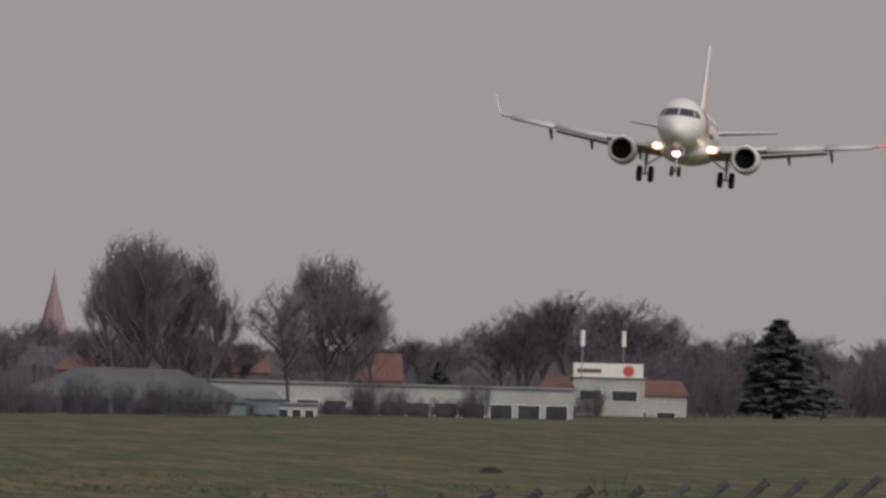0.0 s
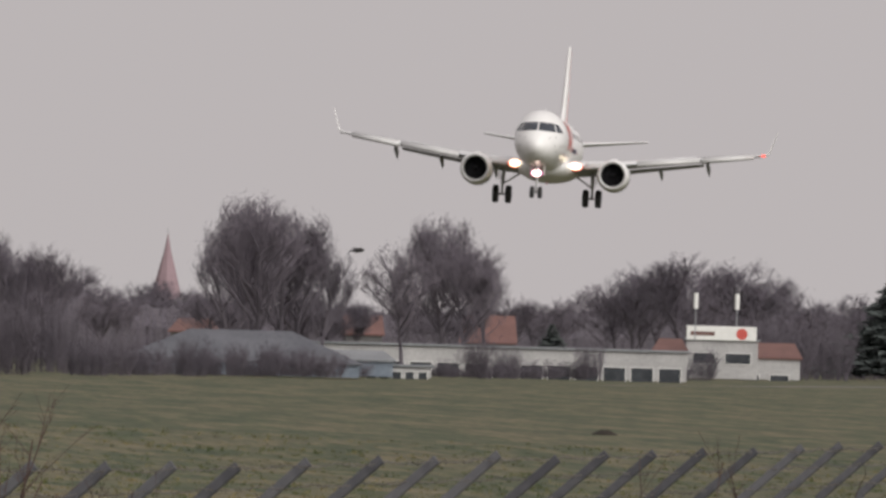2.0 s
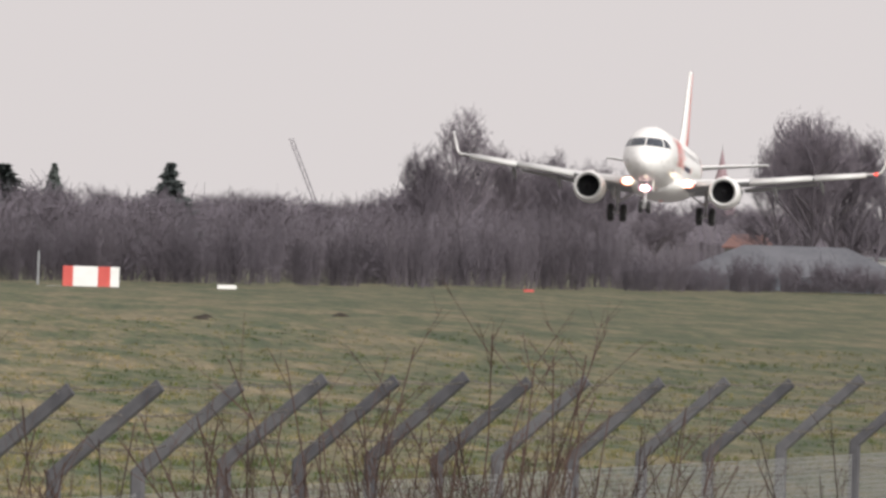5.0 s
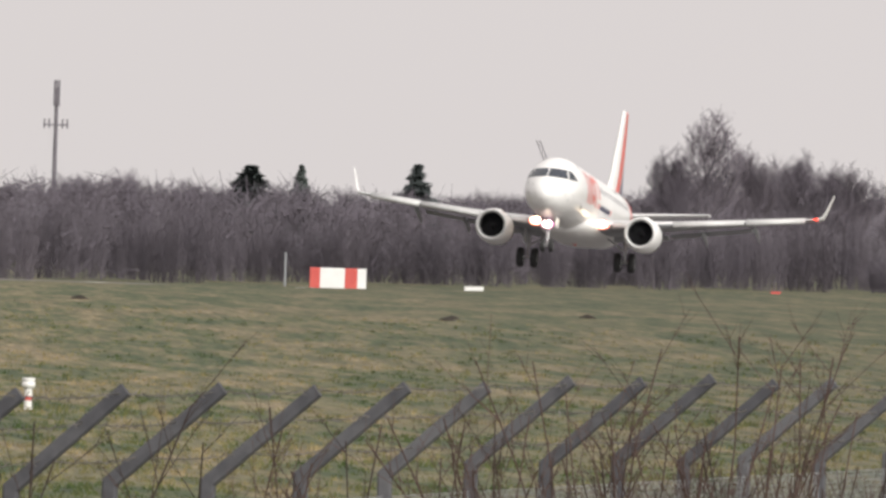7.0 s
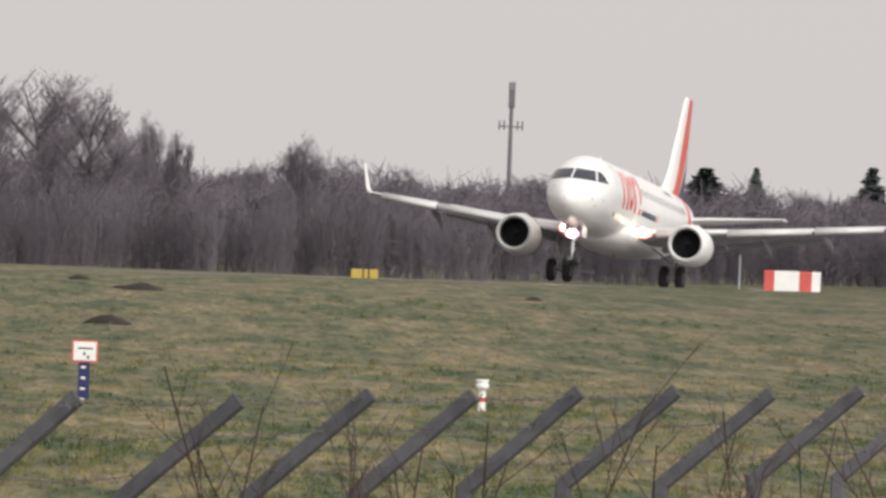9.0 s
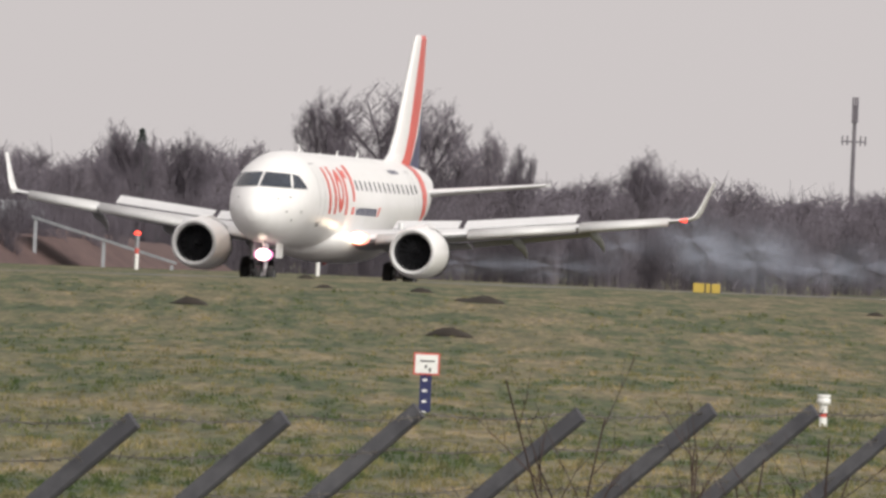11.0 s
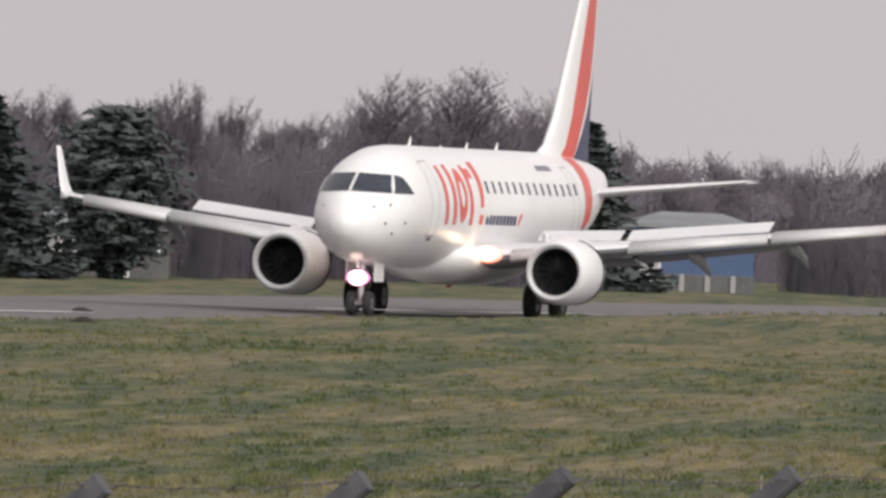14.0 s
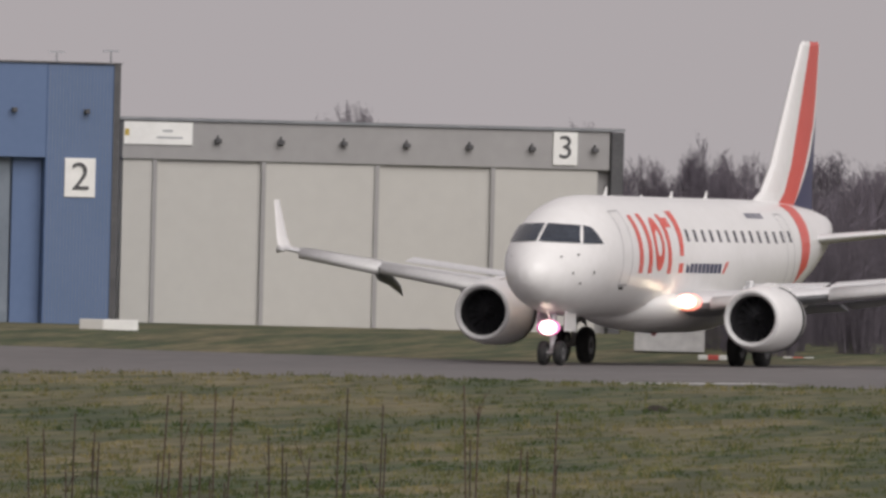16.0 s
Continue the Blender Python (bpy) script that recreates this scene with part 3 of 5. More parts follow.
# landing gear
def wheel_mesh(r, w):
    bm = bmesh.new()
    loft(bm, [[Vector((q * math.cos(k * math.tau / 26), y, q * math.sin(k * math.tau / 26))) for k in range(26)]
              for y, q in ((-w * 0.42, r * 0.52), (-w * 0.5, r * 0.7), (-w * 0.46, r * 0.9), (-w * 0.25, r), (w * 0.25, r), (w * 0.46, r * 0.9), (w * 0.5, r * 0.7), (w * 0.42, r * 0.52))])
    tyre = mesh_of("tyre", bm, TYRE, True)
    bm = bmesh.new()
    loft(bm, [[Vector((q * math.cos(k * math.tau / 18), y, q * math.sin(k * math.tau / 18))) for k in range(18)]
              for y, q in ((-w * 0.40, r * 0.08), (-w * 0.44, r * 0.3), (-w * 0.46, r * 0.5), (w * 0.46, r * 0.5), (w * 0.44, r * 0.3), (w * 0.40, r * 0.08))])
    return tyre, mesh_of("rim", bm, RIM)


WHEELS = []
for name, gx, gy, r, w, half in (("main_wheel", 0.0, 2.6, 0.52, 0.36, 0.37), ("main_wheel", 0.0, -2.6, 0.52, 0.36, 0.37), ("nose_wheel", 10.75, 0.0, 0.34, 0.24, 0.23)):
    tyre, rim = wheel_mesh(r, w)
    for d in (-half, half):
        wh = share(name, tyre, plane, Matrix.Translation((gx, gy + d, r)))
        share("rim", rim, wh, Matrix())
        WHEELS.append((wh, r))
    bm = bmesh.new()
    top = 2.45 if gy else 2.1
    tube(bm, (gx, gy, r), (gx + 0.0, gy, 1.15), 0.07, 0.07, 10)
    tube(bm, (gx, gy, 1.1), (gx - 0.1, gy * 0.98, top), 0.11, 0.12, 10)
    tube(bm, (gx, gy - half, r), (gx, gy + half, r), 0.06, 0.06, 8)
    tube(bm, (gx, gy, 1.1), (gx + (0.9 if gy == 0 else 0.0), gy * 0.62, 1.75), 0.05, 0.05, 8)
    tube(bm, (gx - 0.09, gy, 0.55), (gx - 0.3, gy, 0.8), 0.03, 0.03, 6)
    tube(bm, (gx - 0.3, gy, 0.8), (gx - 0.1, gy, 1.15), 0.03, 0.03, 6)
    part("gear_leg", bm, STRUT, plane, "grey landing gear leg")
    for sg in (1, -1):
        if gy == 0:
            bm = bmesh.new()
            box(bm, gx - 0.9, gx + 0.15, sg * 0.40 - 0.015, sg * 0.40 + 0.015, 0.95, 1.6)
            part("gear_door", bevelled(bm, 0.01), WHITE, plane, "white nose gear door")
        elif sg == 1:
            bm = bmesh.new()
            y0 = gy + math.copysign(0.2, gy)
            box(bm, gx - 0.35, gx + 0.3, y0 - 0.02, y0 + 0.02, 0.95, 1.9)
            part("gear_door", bevelled(bm, 0.01), WHITE, plane, "white main gear door")
# nose lamp, its bloom put into the enlarged core
bm = bmesh.new()
bmesh.ops.create_uvsphere(bm, u_segments=16, v_segments=10, radius=0.21, matrix=Matrix.Translation((11.2, 0.0, 1.05)) @ Matrix.Diagonal((0.5, 1.2, 0.95, 1)))
lamp = part("nose_light", bm, LAMP2, plane, "blazing pinkish nose gear lamp", smooth=True)
# added pink disc in place of the glare round the nose lamp
bm = bmesh.new()
bmesh.ops.create_uvsphere(bm, u_segments=18, v_segments=8, radius=0.28, matrix=Matrix.Translation((11.12, 0.0, 1.05)) @ Matrix.Diagonal((0.25, 1.25, 0.8, 1)))
part("reflector", bm, PINK, lamp, "pink disc standing in for the glare round the lamp", smooth=True)
bm = bmesh.new()
bmesh.ops.create_uvsphere(bm, u_segments=12, v_segments=8, radius=0.075, matrix=Matrix.Translation((11.2, 0.0, 1.62)))
part("taxi_light", bm, AMBER, plane, "small amber taxi lamp", smooth=True)

# ---- far places by bearing: ticks of 1/35929 radian to the left of +y, and up from the eye's level ----
TICK = 35929.0


def far(p, r, up=None, z=0.0):
    a = p / TICK
    return Vector((-r * math.sin(a), r * math.cos(a), EYE.z + r * up / TICK if up is not None else z))


def reach(p, across):
    """How far the line at that distance across the runway's direction lies at bearing p."""
    return across / math.sin(p / TICK + RUN)


def facing(p, r, z=0.0, turn=0.0):
    """A pose at that bearing whose -y side looks at the eye."""
    v = far(p, r)
    return Matrix.Translation((v.x, v.y, z)) @ Matrix.Rotation(p / TICK + radians(turn), 4, "Z")


# haze of distance is mixed into bark, twigs and thicket: paler and bluer
BARK = mat("bare_bark", (0.090, 0.079, 0.096), (0.130, 0.114, 0.132), 0.6, 0.9, spread=0.3)
TWIG = mat("bare_twigs", (0.110, 0.096, 0.118), (0.160, 0.140, 0.166), 0.5, 0.95, spread=0.4)
THICKET = mat("winter_thicket", (0.090, 0.079, 0.098), (0.126, 0.110, 0.130), 0.12, 0.95, fine=1.3, spread=0.2)
NEEDLE = mat("conifer_needles", (0.042, 0.053, 0.054), (0.078, 0.092, 0.088), 0.6, 0.9, spread=0.3)
SHOOT = mat("reddish_shoots", (0.036, 0.022, 0.020), (0.085, 0.050, 0.042), 2.0, 0.85, spread=0.3)


def sticks(segs, sides=3):
    """One mesh of tapered sticks: (start, end, radius, end radius)."""
    vs, fs = [], []
    for a, b, r0, r1 in segs:
        d = (b - a).normalized()
        s = d.orthogonal().normalized()
        t = d.cross(s)
        o = len(vs)
        for c, r in ((a, r0), (b, r1)):
            for k in range(sides):
                w = k * math.tau / sides
                vs.append(c + (s * math.cos(w) + t * math.sin(w)) * r)
        for k in range(sides):
            j = (k + 1) % sides
            fs.append((o + k, o + j, o + sides + j, o + sides + k))
    return vs, fs


def stick_mesh(name, segs, material, sides=3):
    me = bpy.data.meshes.new(name)
    vs, fs = sticks(segs, sides)
    me.from_pydata(vs, [], fs)
    me.materials.append(material)
    return me


def grow(rng, start, way, length, radius, level, limbs, twigs, rise, fan):
    """Adds a limb and its branches; length in metres."""
    n = 4 if level == 0 else 3
    p, d = start.copy(), way.normalized()
    bend = Vector((rng.uniform(-1, 1), rng.uniform(-1, 1), rng.uniform(-0.3, 0.8))) * 0.12
    pts = [p.copy()]
    for i in range(n):
        d = (d + bend + Vector((0, 0, rise * 0.12))).normalized()
        q = p + d * length / n
        r0, r1 = radius * (1 - i / n * 0.75), radius * (1 - (i + 1) / n * 0.75)
        (limbs if level < 2 else twigs).append((p, q, r0, r1))
        p = q
        pts.append(p.copy())
    if level >= 4:
        return
    count = (13, 9, 8, 7)[level]
    for k in range(count):
        f = (0.28 if level == 0 else 0.15) + (1 - (0.28 if level == 0 else 0.15)) * (k + rng.random()) / count
        i = min(n - 1, int(f * n))
        base = pts[i].lerp(pts[i + 1], f * n - i)
        ang = rng.uniform(0, math.tau)
        side = Vector((math.cos(ang), math.sin(ang), 0))
        w = (way.normalized() * 0.55 + side * fan * rng.uniform(0.6, 1.15) + Vector((0, 0, rise * rng.uniform(0.3, 1.0)))).normalized()
        grow(rng, base, w, length * rng.uniform(0.42, 0.68) * (1.1 - 0.45 * f), radius * 0.42, level + 1, limbs, twigs, rise, fan)


def bare_tree(seed, rise, fan, thick=0.02):
    """A leafless tree one metre high, to be enlarged: an Empty with trunk and crown."""
    rng = random.Random(seed)
    limbs, twigs = [], []
    grow(rng, Vector((0, 0, -0.02)), Vector((0.03 * rng.uniform(-1, 1), 0, 1)), 0.72, thick, 0, limbs, twigs, rise, fan)
    # the crown fills 0.75 m across and one metre up
    top = sorted(s[1].z for s in twigs)[int(len(twigs) * 0.93)]
    side = sorted(math.hypot(s[1].x, s[1].y) for s in twigs)[int(len(twigs) * 0.86)]
    k = Vector((0.375 / side, 0.375 / side, 1.0 / top))


    def out(v):
        """How far out in the crown a point lies: 1 at its rounded, uneven edge."""
        v = v * k
        lim = 0.95 + 0.1 * math.sin(9 * v.x + seed) * math.cos(8 * v.y + 5 * v.z) + 0.07 * math.sin(23 * v.x + 2 * seed) * math.sin(19 * v.y + 17 * v.z)
        return math.sqrt((v.x ** 2 + v.y ** 2) / 0.18 + (max(0.0, v.z - 0.58) / 0.43) ** 2) / lim

    twigs = [s for s in twigs if rng.random() < (1.15 - out(s[1])) / 0.32]
    limbs = [s for s in limbs if out(s[1]) < 0.97]
    scale = lambda segs, m: [(a * k, b * k, max(r0 / top, m), max(r1 / top, m)) for a, b, r0, r1 in segs]
    return stick_mesh("trunk", scale(limbs, 0.0018), BARK, 5), stick_mesh("crown", scale(twigs, 0.00105), TWIG)


def thicket(seed, stems=46, material=THICKET, r=0.006):
    """A bush of bare stems, one metre high and about as wide."""
    rng = random.Random(seed)
    segs, fine = [], []
    for _ in range(stems):
        a = rng.uniform(0, math.tau)
        q = rng.random() ** 0.5 * 0.45
        base = Vector((math.cos(a) * q, math.sin(a) * q * 0.8, -0.02))
        lean = Vector((math.cos(a) * rng.uniform(0, 0.35), math.sin(a) * rng.uniform(0, 0.3), 1))
        h = rng.uniform(0.45, 1.0) * (1 - 0.35 * q)
        p = base
        for i in range(3):
            e = p + (lean + Vector((rng.uniform(-0.25, 0.25), rng.uniform(-0.25, 0.25), 0))) * h / 3
            segs.append((p, e, r * (1.3 - i * 0.35), r * (1.0 - i * 0.35)))
            for _ in range(4):
                f = p.lerp(e, rng.random())
                t = f + Vector((rng.uniform(-0.2, 0.2), rng.uniform(-0.2, 0.2), rng.uniform(0.06, 0.26))) * 0.9
                fine.append((f, t, r * 0.6, r * 0.3))
                for _ in range(2):
                    g = f.lerp(t, rng.uniform(0.3, 0.9))
                    fine.append((g, g + Vector((rng.uniform(-0.1, 0.1), rng.uniform(-0.1, 0.1), rng.uniform(0.03, 0.14))), r * 0.5, r * 0.25))
            p = e
    return stick_mesh("stem", segs, BARK), stick_mesh("crown", fine, material)


def conifer_meshes(seed, flat=False, layers=26):
    """A conifer one metre high and 0.5 m wide: trunk, and boughs of many small needle clumps."""
    rng = random.Random(seed)
    trunk = stick_mesh("trunk", [(Vector((0, 0, -0.02)), Vector((0.01, 0, 0.5)), 0.022, 0.015), (Vector((0.01, 0, 0.5)), Vector((0, 0, 0.98)), 0.015, 0.003)], BARK, 6)
    vs, fs = [], []
    for i in range(layers):
        f = i / (layers - 1)
        z = 0.10 + 0.9 * f
        w = (0.25 * (1 - f) ** 0.8 + 0.012) if not flat else 0.27 * math.sqrt(max(0.02, 1 - ((f - 0.55) / 0.5) ** 2))
        for k in range(int(7 + 15 * (1 - f if not flat else 1))):
            a = rng.uniform(0, math.tau)
            length = w * rng.uniform(0.45, 1.12)
            for j in range(7):
                q = length * (j + 1 + rng.uniform(-0.4, 0.4)) / 7
                c = Vector((math.cos(a) * q, math.sin(a) * q, z - q * rng.uniform(0.05, 0.35) + (0.06 * q if flat else 0)))
                for _ in range(2):
                    o = len(vs)
                    d = 0.024
                    n = Vector((rng.uniform(-1, 1), rng.uniform(-1, 1), rng.uniform(-0.6, 0.9))).normalized() * d * 1.5
                    s = n.orthogonal().normalized() * d * 0.6
                    vs.extend((c - n - s * 0.3, c + s, c + n, c - s))
                    fs.append((o, o + 1, o + 2, o + 3))
    me = bpy.data.meshes.new("crown")
    me.from_pydata(vs, [], fs)
    me.materials.append(NEEDLE)
    return trunk, me


BARE = [bare_tree(11, 0.9, 0.75), bare_tree(12, 1.3, 0.55), bare_tree(13, 0.6, 0.95), bare_tree(14, 1.6, 0.42), bare_tree(15, 0.8, 0.85)]
BUSH = [thicket(s) for s in (31, 32, 33, 34)]
FIRS = [conifer_meshes(41), conifer_meshes(42), conifer_meshes(43, True)]


def thing_of(name, meshes, names, label, category, group):
    ob = holder(name)
    for me, n in zip(meshes, names):
        c = new(n, me)
        c.parent = ob
    return tagged(ob, label, category, group)


BARE_SRC = [thing_of("bare_tree", m, ("trunk", "crown"), l, "tree", "leafless trees along the airfield") for m, l in zip(BARE, (
    "leafless broad grey-brown tree behind the airfield", "leafless upright grey tree in the tree belt", "leafless spreading tree with fine dark twigs",
    "leafless tall narrow poplar-like tree", "leafless rounded brown tree in the tree belt"))]
FIR_SRC = [thing_of("conifer", m, ("trunk", "crown"), l, "tree", "dark conifers in the tree belt") for m, l in zip(FIRS, (
    "dark green pointed fir in the tree belt", "dark blackish-green spruce among bare trees", "dark green flat-topped pine among bare trees"))]
used = set()


def put_down(ob, m):
    """The first call places the thing itself, later ones a copy."""
    if ob.name in used:
        k = ob.scale
        return copy_thing(ob, m @ Matrix.Diagonal((1 / k.x, 1 / k.y, 1 / k.z, 1)))
    used.add(ob.name)
    ob.matrix_basis = m
    return ob


def plant(src, p, r, up, width=None, base=-0.4, rng=random):
    """Stands a tree at bearing p, its top at up ticks; width in ticks."""
    ob = src
    h = EYE.z + r * up / TICK - base
    w = h if width is None else width / TICK * r / (0.36 if ob.name.startswith("conifer") else 0.75)
    v = far(p, r)
    m = Matrix.Translation((v.x, v.y, base)) @ Matrix.Rotation(rng.uniform(0, 6.28), 4, "Z") @ Matrix.Diagonal((w, w, h, 1))
    return put_down(ob, m)


# skyline of the belt: bearing, height over the eye's level, both in ticks
SKYLINE = [(-4300, 95), (-3750, 85), (-3500, 88), (-3410, 118), (-3268, 135), (-3150, 110), (-3000, 66), (-2840, 70), (-2720, 60), (-2600, 66), (-2420, 80), (-2300, 85), (-2240, 62), (-2180, 125), (-2070, 145), (-1960, 140),
           (-1750, 95), (-1700, 55), (-1600, 62), (-1480, 72), (-1300, 60), (-1200, 70), (-1060, 80), (-900, 78), (-860, 92), (-700, 74), (-560, 70), (-400, 98), (-350, 110), (-290, 82), (-230, 62), (-60, 80), (100, 90),
           (250, 110), (430, 112), (580, 128), (660, 80), (860, 100), (1000, 82), (1300, 85), (1520, 105), (1700, 118), (1850, 112), (2000, 105), (2200, 120), (2300, 150), (2500, 205), (2700, 190), (2800, 180), (3000, 150), (3200, 170),
           (3400, 190), (3600, 212), (3741, 240), (3900, 205), (4100, 180), (4300, 165), (4500, 172), (4650, 150), (4900, 185), (5200, 190), (6400, 170)]
sky_at = lambda p: lerp_table(SKYLINE, p)[0]

rng = random.Random(5)
# broad row of bare trees
p = -4250.0
while p < 6300:
    top = sky_at(p)
    r = reach(p, rng.uniform(205, 300)) if p < 4620 else rng.uniform(740, 860)
    big = p > 2300
    plant(BARE_SRC[rng.choice((0, 1, 2, 4) if not big else (1, 3, 3, 0))], p, r, top * rng.uniform(0.72, 1.0), rng.uniform(90, 160) * (1.4 if big else 1.0), rng=rng)
    p += rng.uniform(28, 60) * (1.15 if big else 1.0)
# single trees that stand out
for kind, p, up, w in ((3, -2497, 224, 200), (1, -2480, 216, 170), (3, -2838, 198, 165), (4, -2540, 190, 180), (1, -2505, 232, 190), (1, -2560, 205, 150), (4, -2450, 165, 130), (0, -2610, 150, 120), (2, -2755, 150, 150), (1, -2828, 203, 165), (0, -2905, 152, 150), (4, -2865, 165, 140), (2, -1880, 216, 150), (0, -1950, 160, 110),
                       (0, -1820, 150, 120), (4, -2060, 150, 130), (2, 90, 216, 210), (0, 190, 205, 180), (2, 20, 190, 190), (4, -60, 150, 110), (3, -130, 122, 70), (0, 570, 135, 130), (4, 450, 120, 110), (2, 2500, 232, 260), (2, 2620, 215, 230),
                       (0, 2400, 200, 200), (3, 3741, 262, 170), (3, 3650, 235, 150), (3, 3840, 232, 150), (1, 4030, 200, 150), (3, 3480, 205, 130), (3, 3560, 240, 120), (3, 3000, 190, 150), (4, 4517, 178, 130), (1, -3380, 140, 200), (0, -3260, 150, 190), (0, -3160, 128, 170), (4, -370, 124, 110), (0, -2130, 135, 130), (0, 4750, 200, 160), (3, 5150, 225, 170)):
    plant(BARE_SRC[kind], p, reach(p, rng.uniform(192, 205)) if p < 4620 else 760, up, w, rng=rng)
for kind, p, up, w in ((1, -3623, 108, 165), (0, -1361, 104, 110), (0, -1156, 96, 60), (1, -1066, 93, 140), (0, -3020, 20, 60), (1, 2282, 146, 215), (0, 1412, 32, 140), (2, 3121, 142, 175), (1, 3345, 152, 240), (1, 3375, 120, 110),
                       (0, 540, 120, 60), (1, 3385, 60, 130), (0, -760, 40, 60)):
    plant(FIR_SRC[kind], p, reach(p, 183 if p > 1300 or p < -3500 else 245), up, w, rng=rng)

# under-storey: thickets in front of the trunks, and the wood behind as one mass
BUSH_SRC = [thing_of("shrub", m, ("stem", "crown"), "bare brown shrub at the edge of the airfield", "shrub", "shrubs below the trees") for m in BUSH]
for ob in BUSH_SRC:
    for c in ob.children:
        c["kind"] = "stuff"


def shrub(i, p, r, up, w, base=-0.4):
    ob = BUSH_SRC[i]
    h = EYE.z + r * up / TICK - base
    k = w / TICK * r
    v = far(p, r)
    m = Matrix.Translation((v.x, v.y, base)) @ Matrix.Rotation(rng.uniform(0, 6.28), 4, "Z") @ Matrix.Diagonal((k, k, h, 1))
    return put_down(ob, m)


p = -4300.0
while p < 4480:
    built = -3300 < p < -2150
    gap = 1430 < p < 1660 or 1930 < p < 2230 or 3000 < p < 3260
    gap = gap or -2815 < p < -2682
    if not gap:
        shrub(rng.randrange(4), p, reach(p, rng.uniform(184, 196) if not built else rng.uniform(178, 184)), sky_at(p) * (rng.uniform(0.1, 0.6) if p < 2250 else rng.uniform(0.15, 0.72)) if not built else ((rng.uniform(-72, -38) if rng.random() < 0.8 else rng.uniform(-36, 10)) if p < -2690 else rng.uniform(-66, -14)), rng.uniform(60, 110) if not built else rng.uniform(40, 80))
    p += rng.uniform(22, 48) if not built and p < 2250 else rng.uniform(13, 27)

vs, fs = [], []
cols = []
p = -4400.0
while p < 6500:
    cols.append(p)
    p += 6.0
for depth, share_top, off in ((330, 0.62, 0.0), (270, 0.46, 40.0)):
    prev = None
    for p in cols:
        r = reach(p, depth) + 6 * noise.noise(Vector((p * 0.02, depth, 0)))
        n = 0.85 + 0.28 * noise.noise(Vector((p * 0.012, depth * 0.1, 1))) + 0.24 * noise.noise(Vector((p * 0.07, depth, 2))) + 0.10 * rng.uniform(-1, 1)
        a, b, c = far(p, r, z=-1.0), far(p, r, up=sky_at(p) * share_top * n * 0.5 - 20), far(p, r + 4, up=sky_at(p) * share_top * n)
        o = len(vs)
        vs.extend((a, b + Vector((0, -3 * rng.random(), 0)), c))
        if prev is not None:
            fs.extend(((prev, o, o + 1, prev + 1), (prev + 1, o + 1, o + 2, prev + 2)))
        prev = o
# fine brushwood that fills the belt: thousands of thin twigs, as one mass
rb = np.random.default_rng(23)
NB = 70000
bp = rb.uniform(-4350, 4490, NB)
deep = rb.random(NB)
ends, way, wid = [], [], []
for p, f, h in zip(bp.tolist(), deep.tolist(), rb.random(NB).tolist()):
    shut = -3320 < p < -2140 or 1400 < p < 1690 or 1900 < p < 2260 or 2980 < p < 3290 or 3460 < p < 3880 or 420 < p < 1080
    lump = 0.62 + 0.30 * noise.noise(Vector((p * 0.011, f * 3, 4))) + 0.22 * noise.noise(Vector((p * 0.035, f * 5, 9)))
    r = reach(p, (238 if shut else 190) + 55 * f)
    top = EYE.z + r * sky_at(p) * lump * (1.0 if p < 2300 else 0.62) / TICK
    ends.append(far(p, r, z=-0.4 + (top + 0.4) * h ** 0.85))
ends = np.array(ends)
d = rb.normal(size=(NB, 3)) * (0.8, 0.8, 0.55) + (0, 0, 0.55)
d *= (rb.uniform(0.5, 1.6, NB) / np.linalg.norm(d, axis=1))[:, None]
q = np.stack((np.full(NB, 1.0), np.zeros(NB), -d[:, 0] / (d[:, 2] + 1e-3).clip(0.2)), 1)
q *= (rb.uniform(0.014, 0.034, NB) / np.linalg.norm(q, axis=1))[:, None]
bv = np.stack((ends - q, ends + q, ends + d + q * 0.4, ends + d - q * 0.4), 1).reshape(-1, 3)
bme = bpy.data.meshes.new("brushwood")
bme.from_pydata(bv.tolist(), [], np.arange(NB * 4).reshape(-1, 4).tolist())
bme.materials.append(TWIG)
tagged(new("brushwood", bme), "dense tangle of bare brown twigs below the trees", "brushwood", kind="stuff")
me = bpy.data.meshes.new("far_wood")
me.from_pydata(vs, [], fs)
me.materials.append(THICKET)
tagged(new("far_wood", me), "dense dark bare woodland behind the airfield", "woodland", kind="stuff")

# ---- the perimeter fence ----
CONCRETE = mat("grey_concrete", (0.057, 0.057, 0.066), (0.112, 0.111, 0.121), 1.5, 0.85, bump=0.2, fine=14, spread=0.25)
WIRE = mat("rusty_wire", (0.10, 0.095, 0.09), (0.19, 0.175, 0.165), 5, 0.7, 0.3)
MESH = mat("galvanised_mesh", (0.30, 0.31, 0.32), (0.38, 0.39, 0.40), 3, 0.6, 0.4)
FENCE_P, STEP = 15.08, 2.81
fence = holder("perimeter_fence")
tagged(fence, "grey concrete post fence with cranked tops, barbed wire and mesh", "fence")
bm = bmesh.new()
out = -ACROSS
prof = [Vector((0, 0, -0.1)), Vector((0, 0, 2.0)), out * 0.5 + Vector((0, 0, 2.45))]
ring_at = lambda c, u, w: [c + ALONG * (sx * w) + u * (sy * w) for sx, sy in ((-0.7, -1), (0.7, -1), (1, -0.7), (1, 0.7), (0.7, 1), (-0.7, 1), (-1, 0.7), (-1, -0.7))]
lean = (out * 0.45 + Vector((0, 0, -0.5))).normalized()
loft(bm, [ring_at(prof[0], out, 0.038), ring_at(prof[1], (out + lean).normalized(), 0.037), ring_at(prof[2], lean * 0.9 + Vector((0, 0, -0.1)), 0.033)])
post_mesh = mesh_of("post", bm, CONCRETE)
first = 96.6 - 32 * STEP
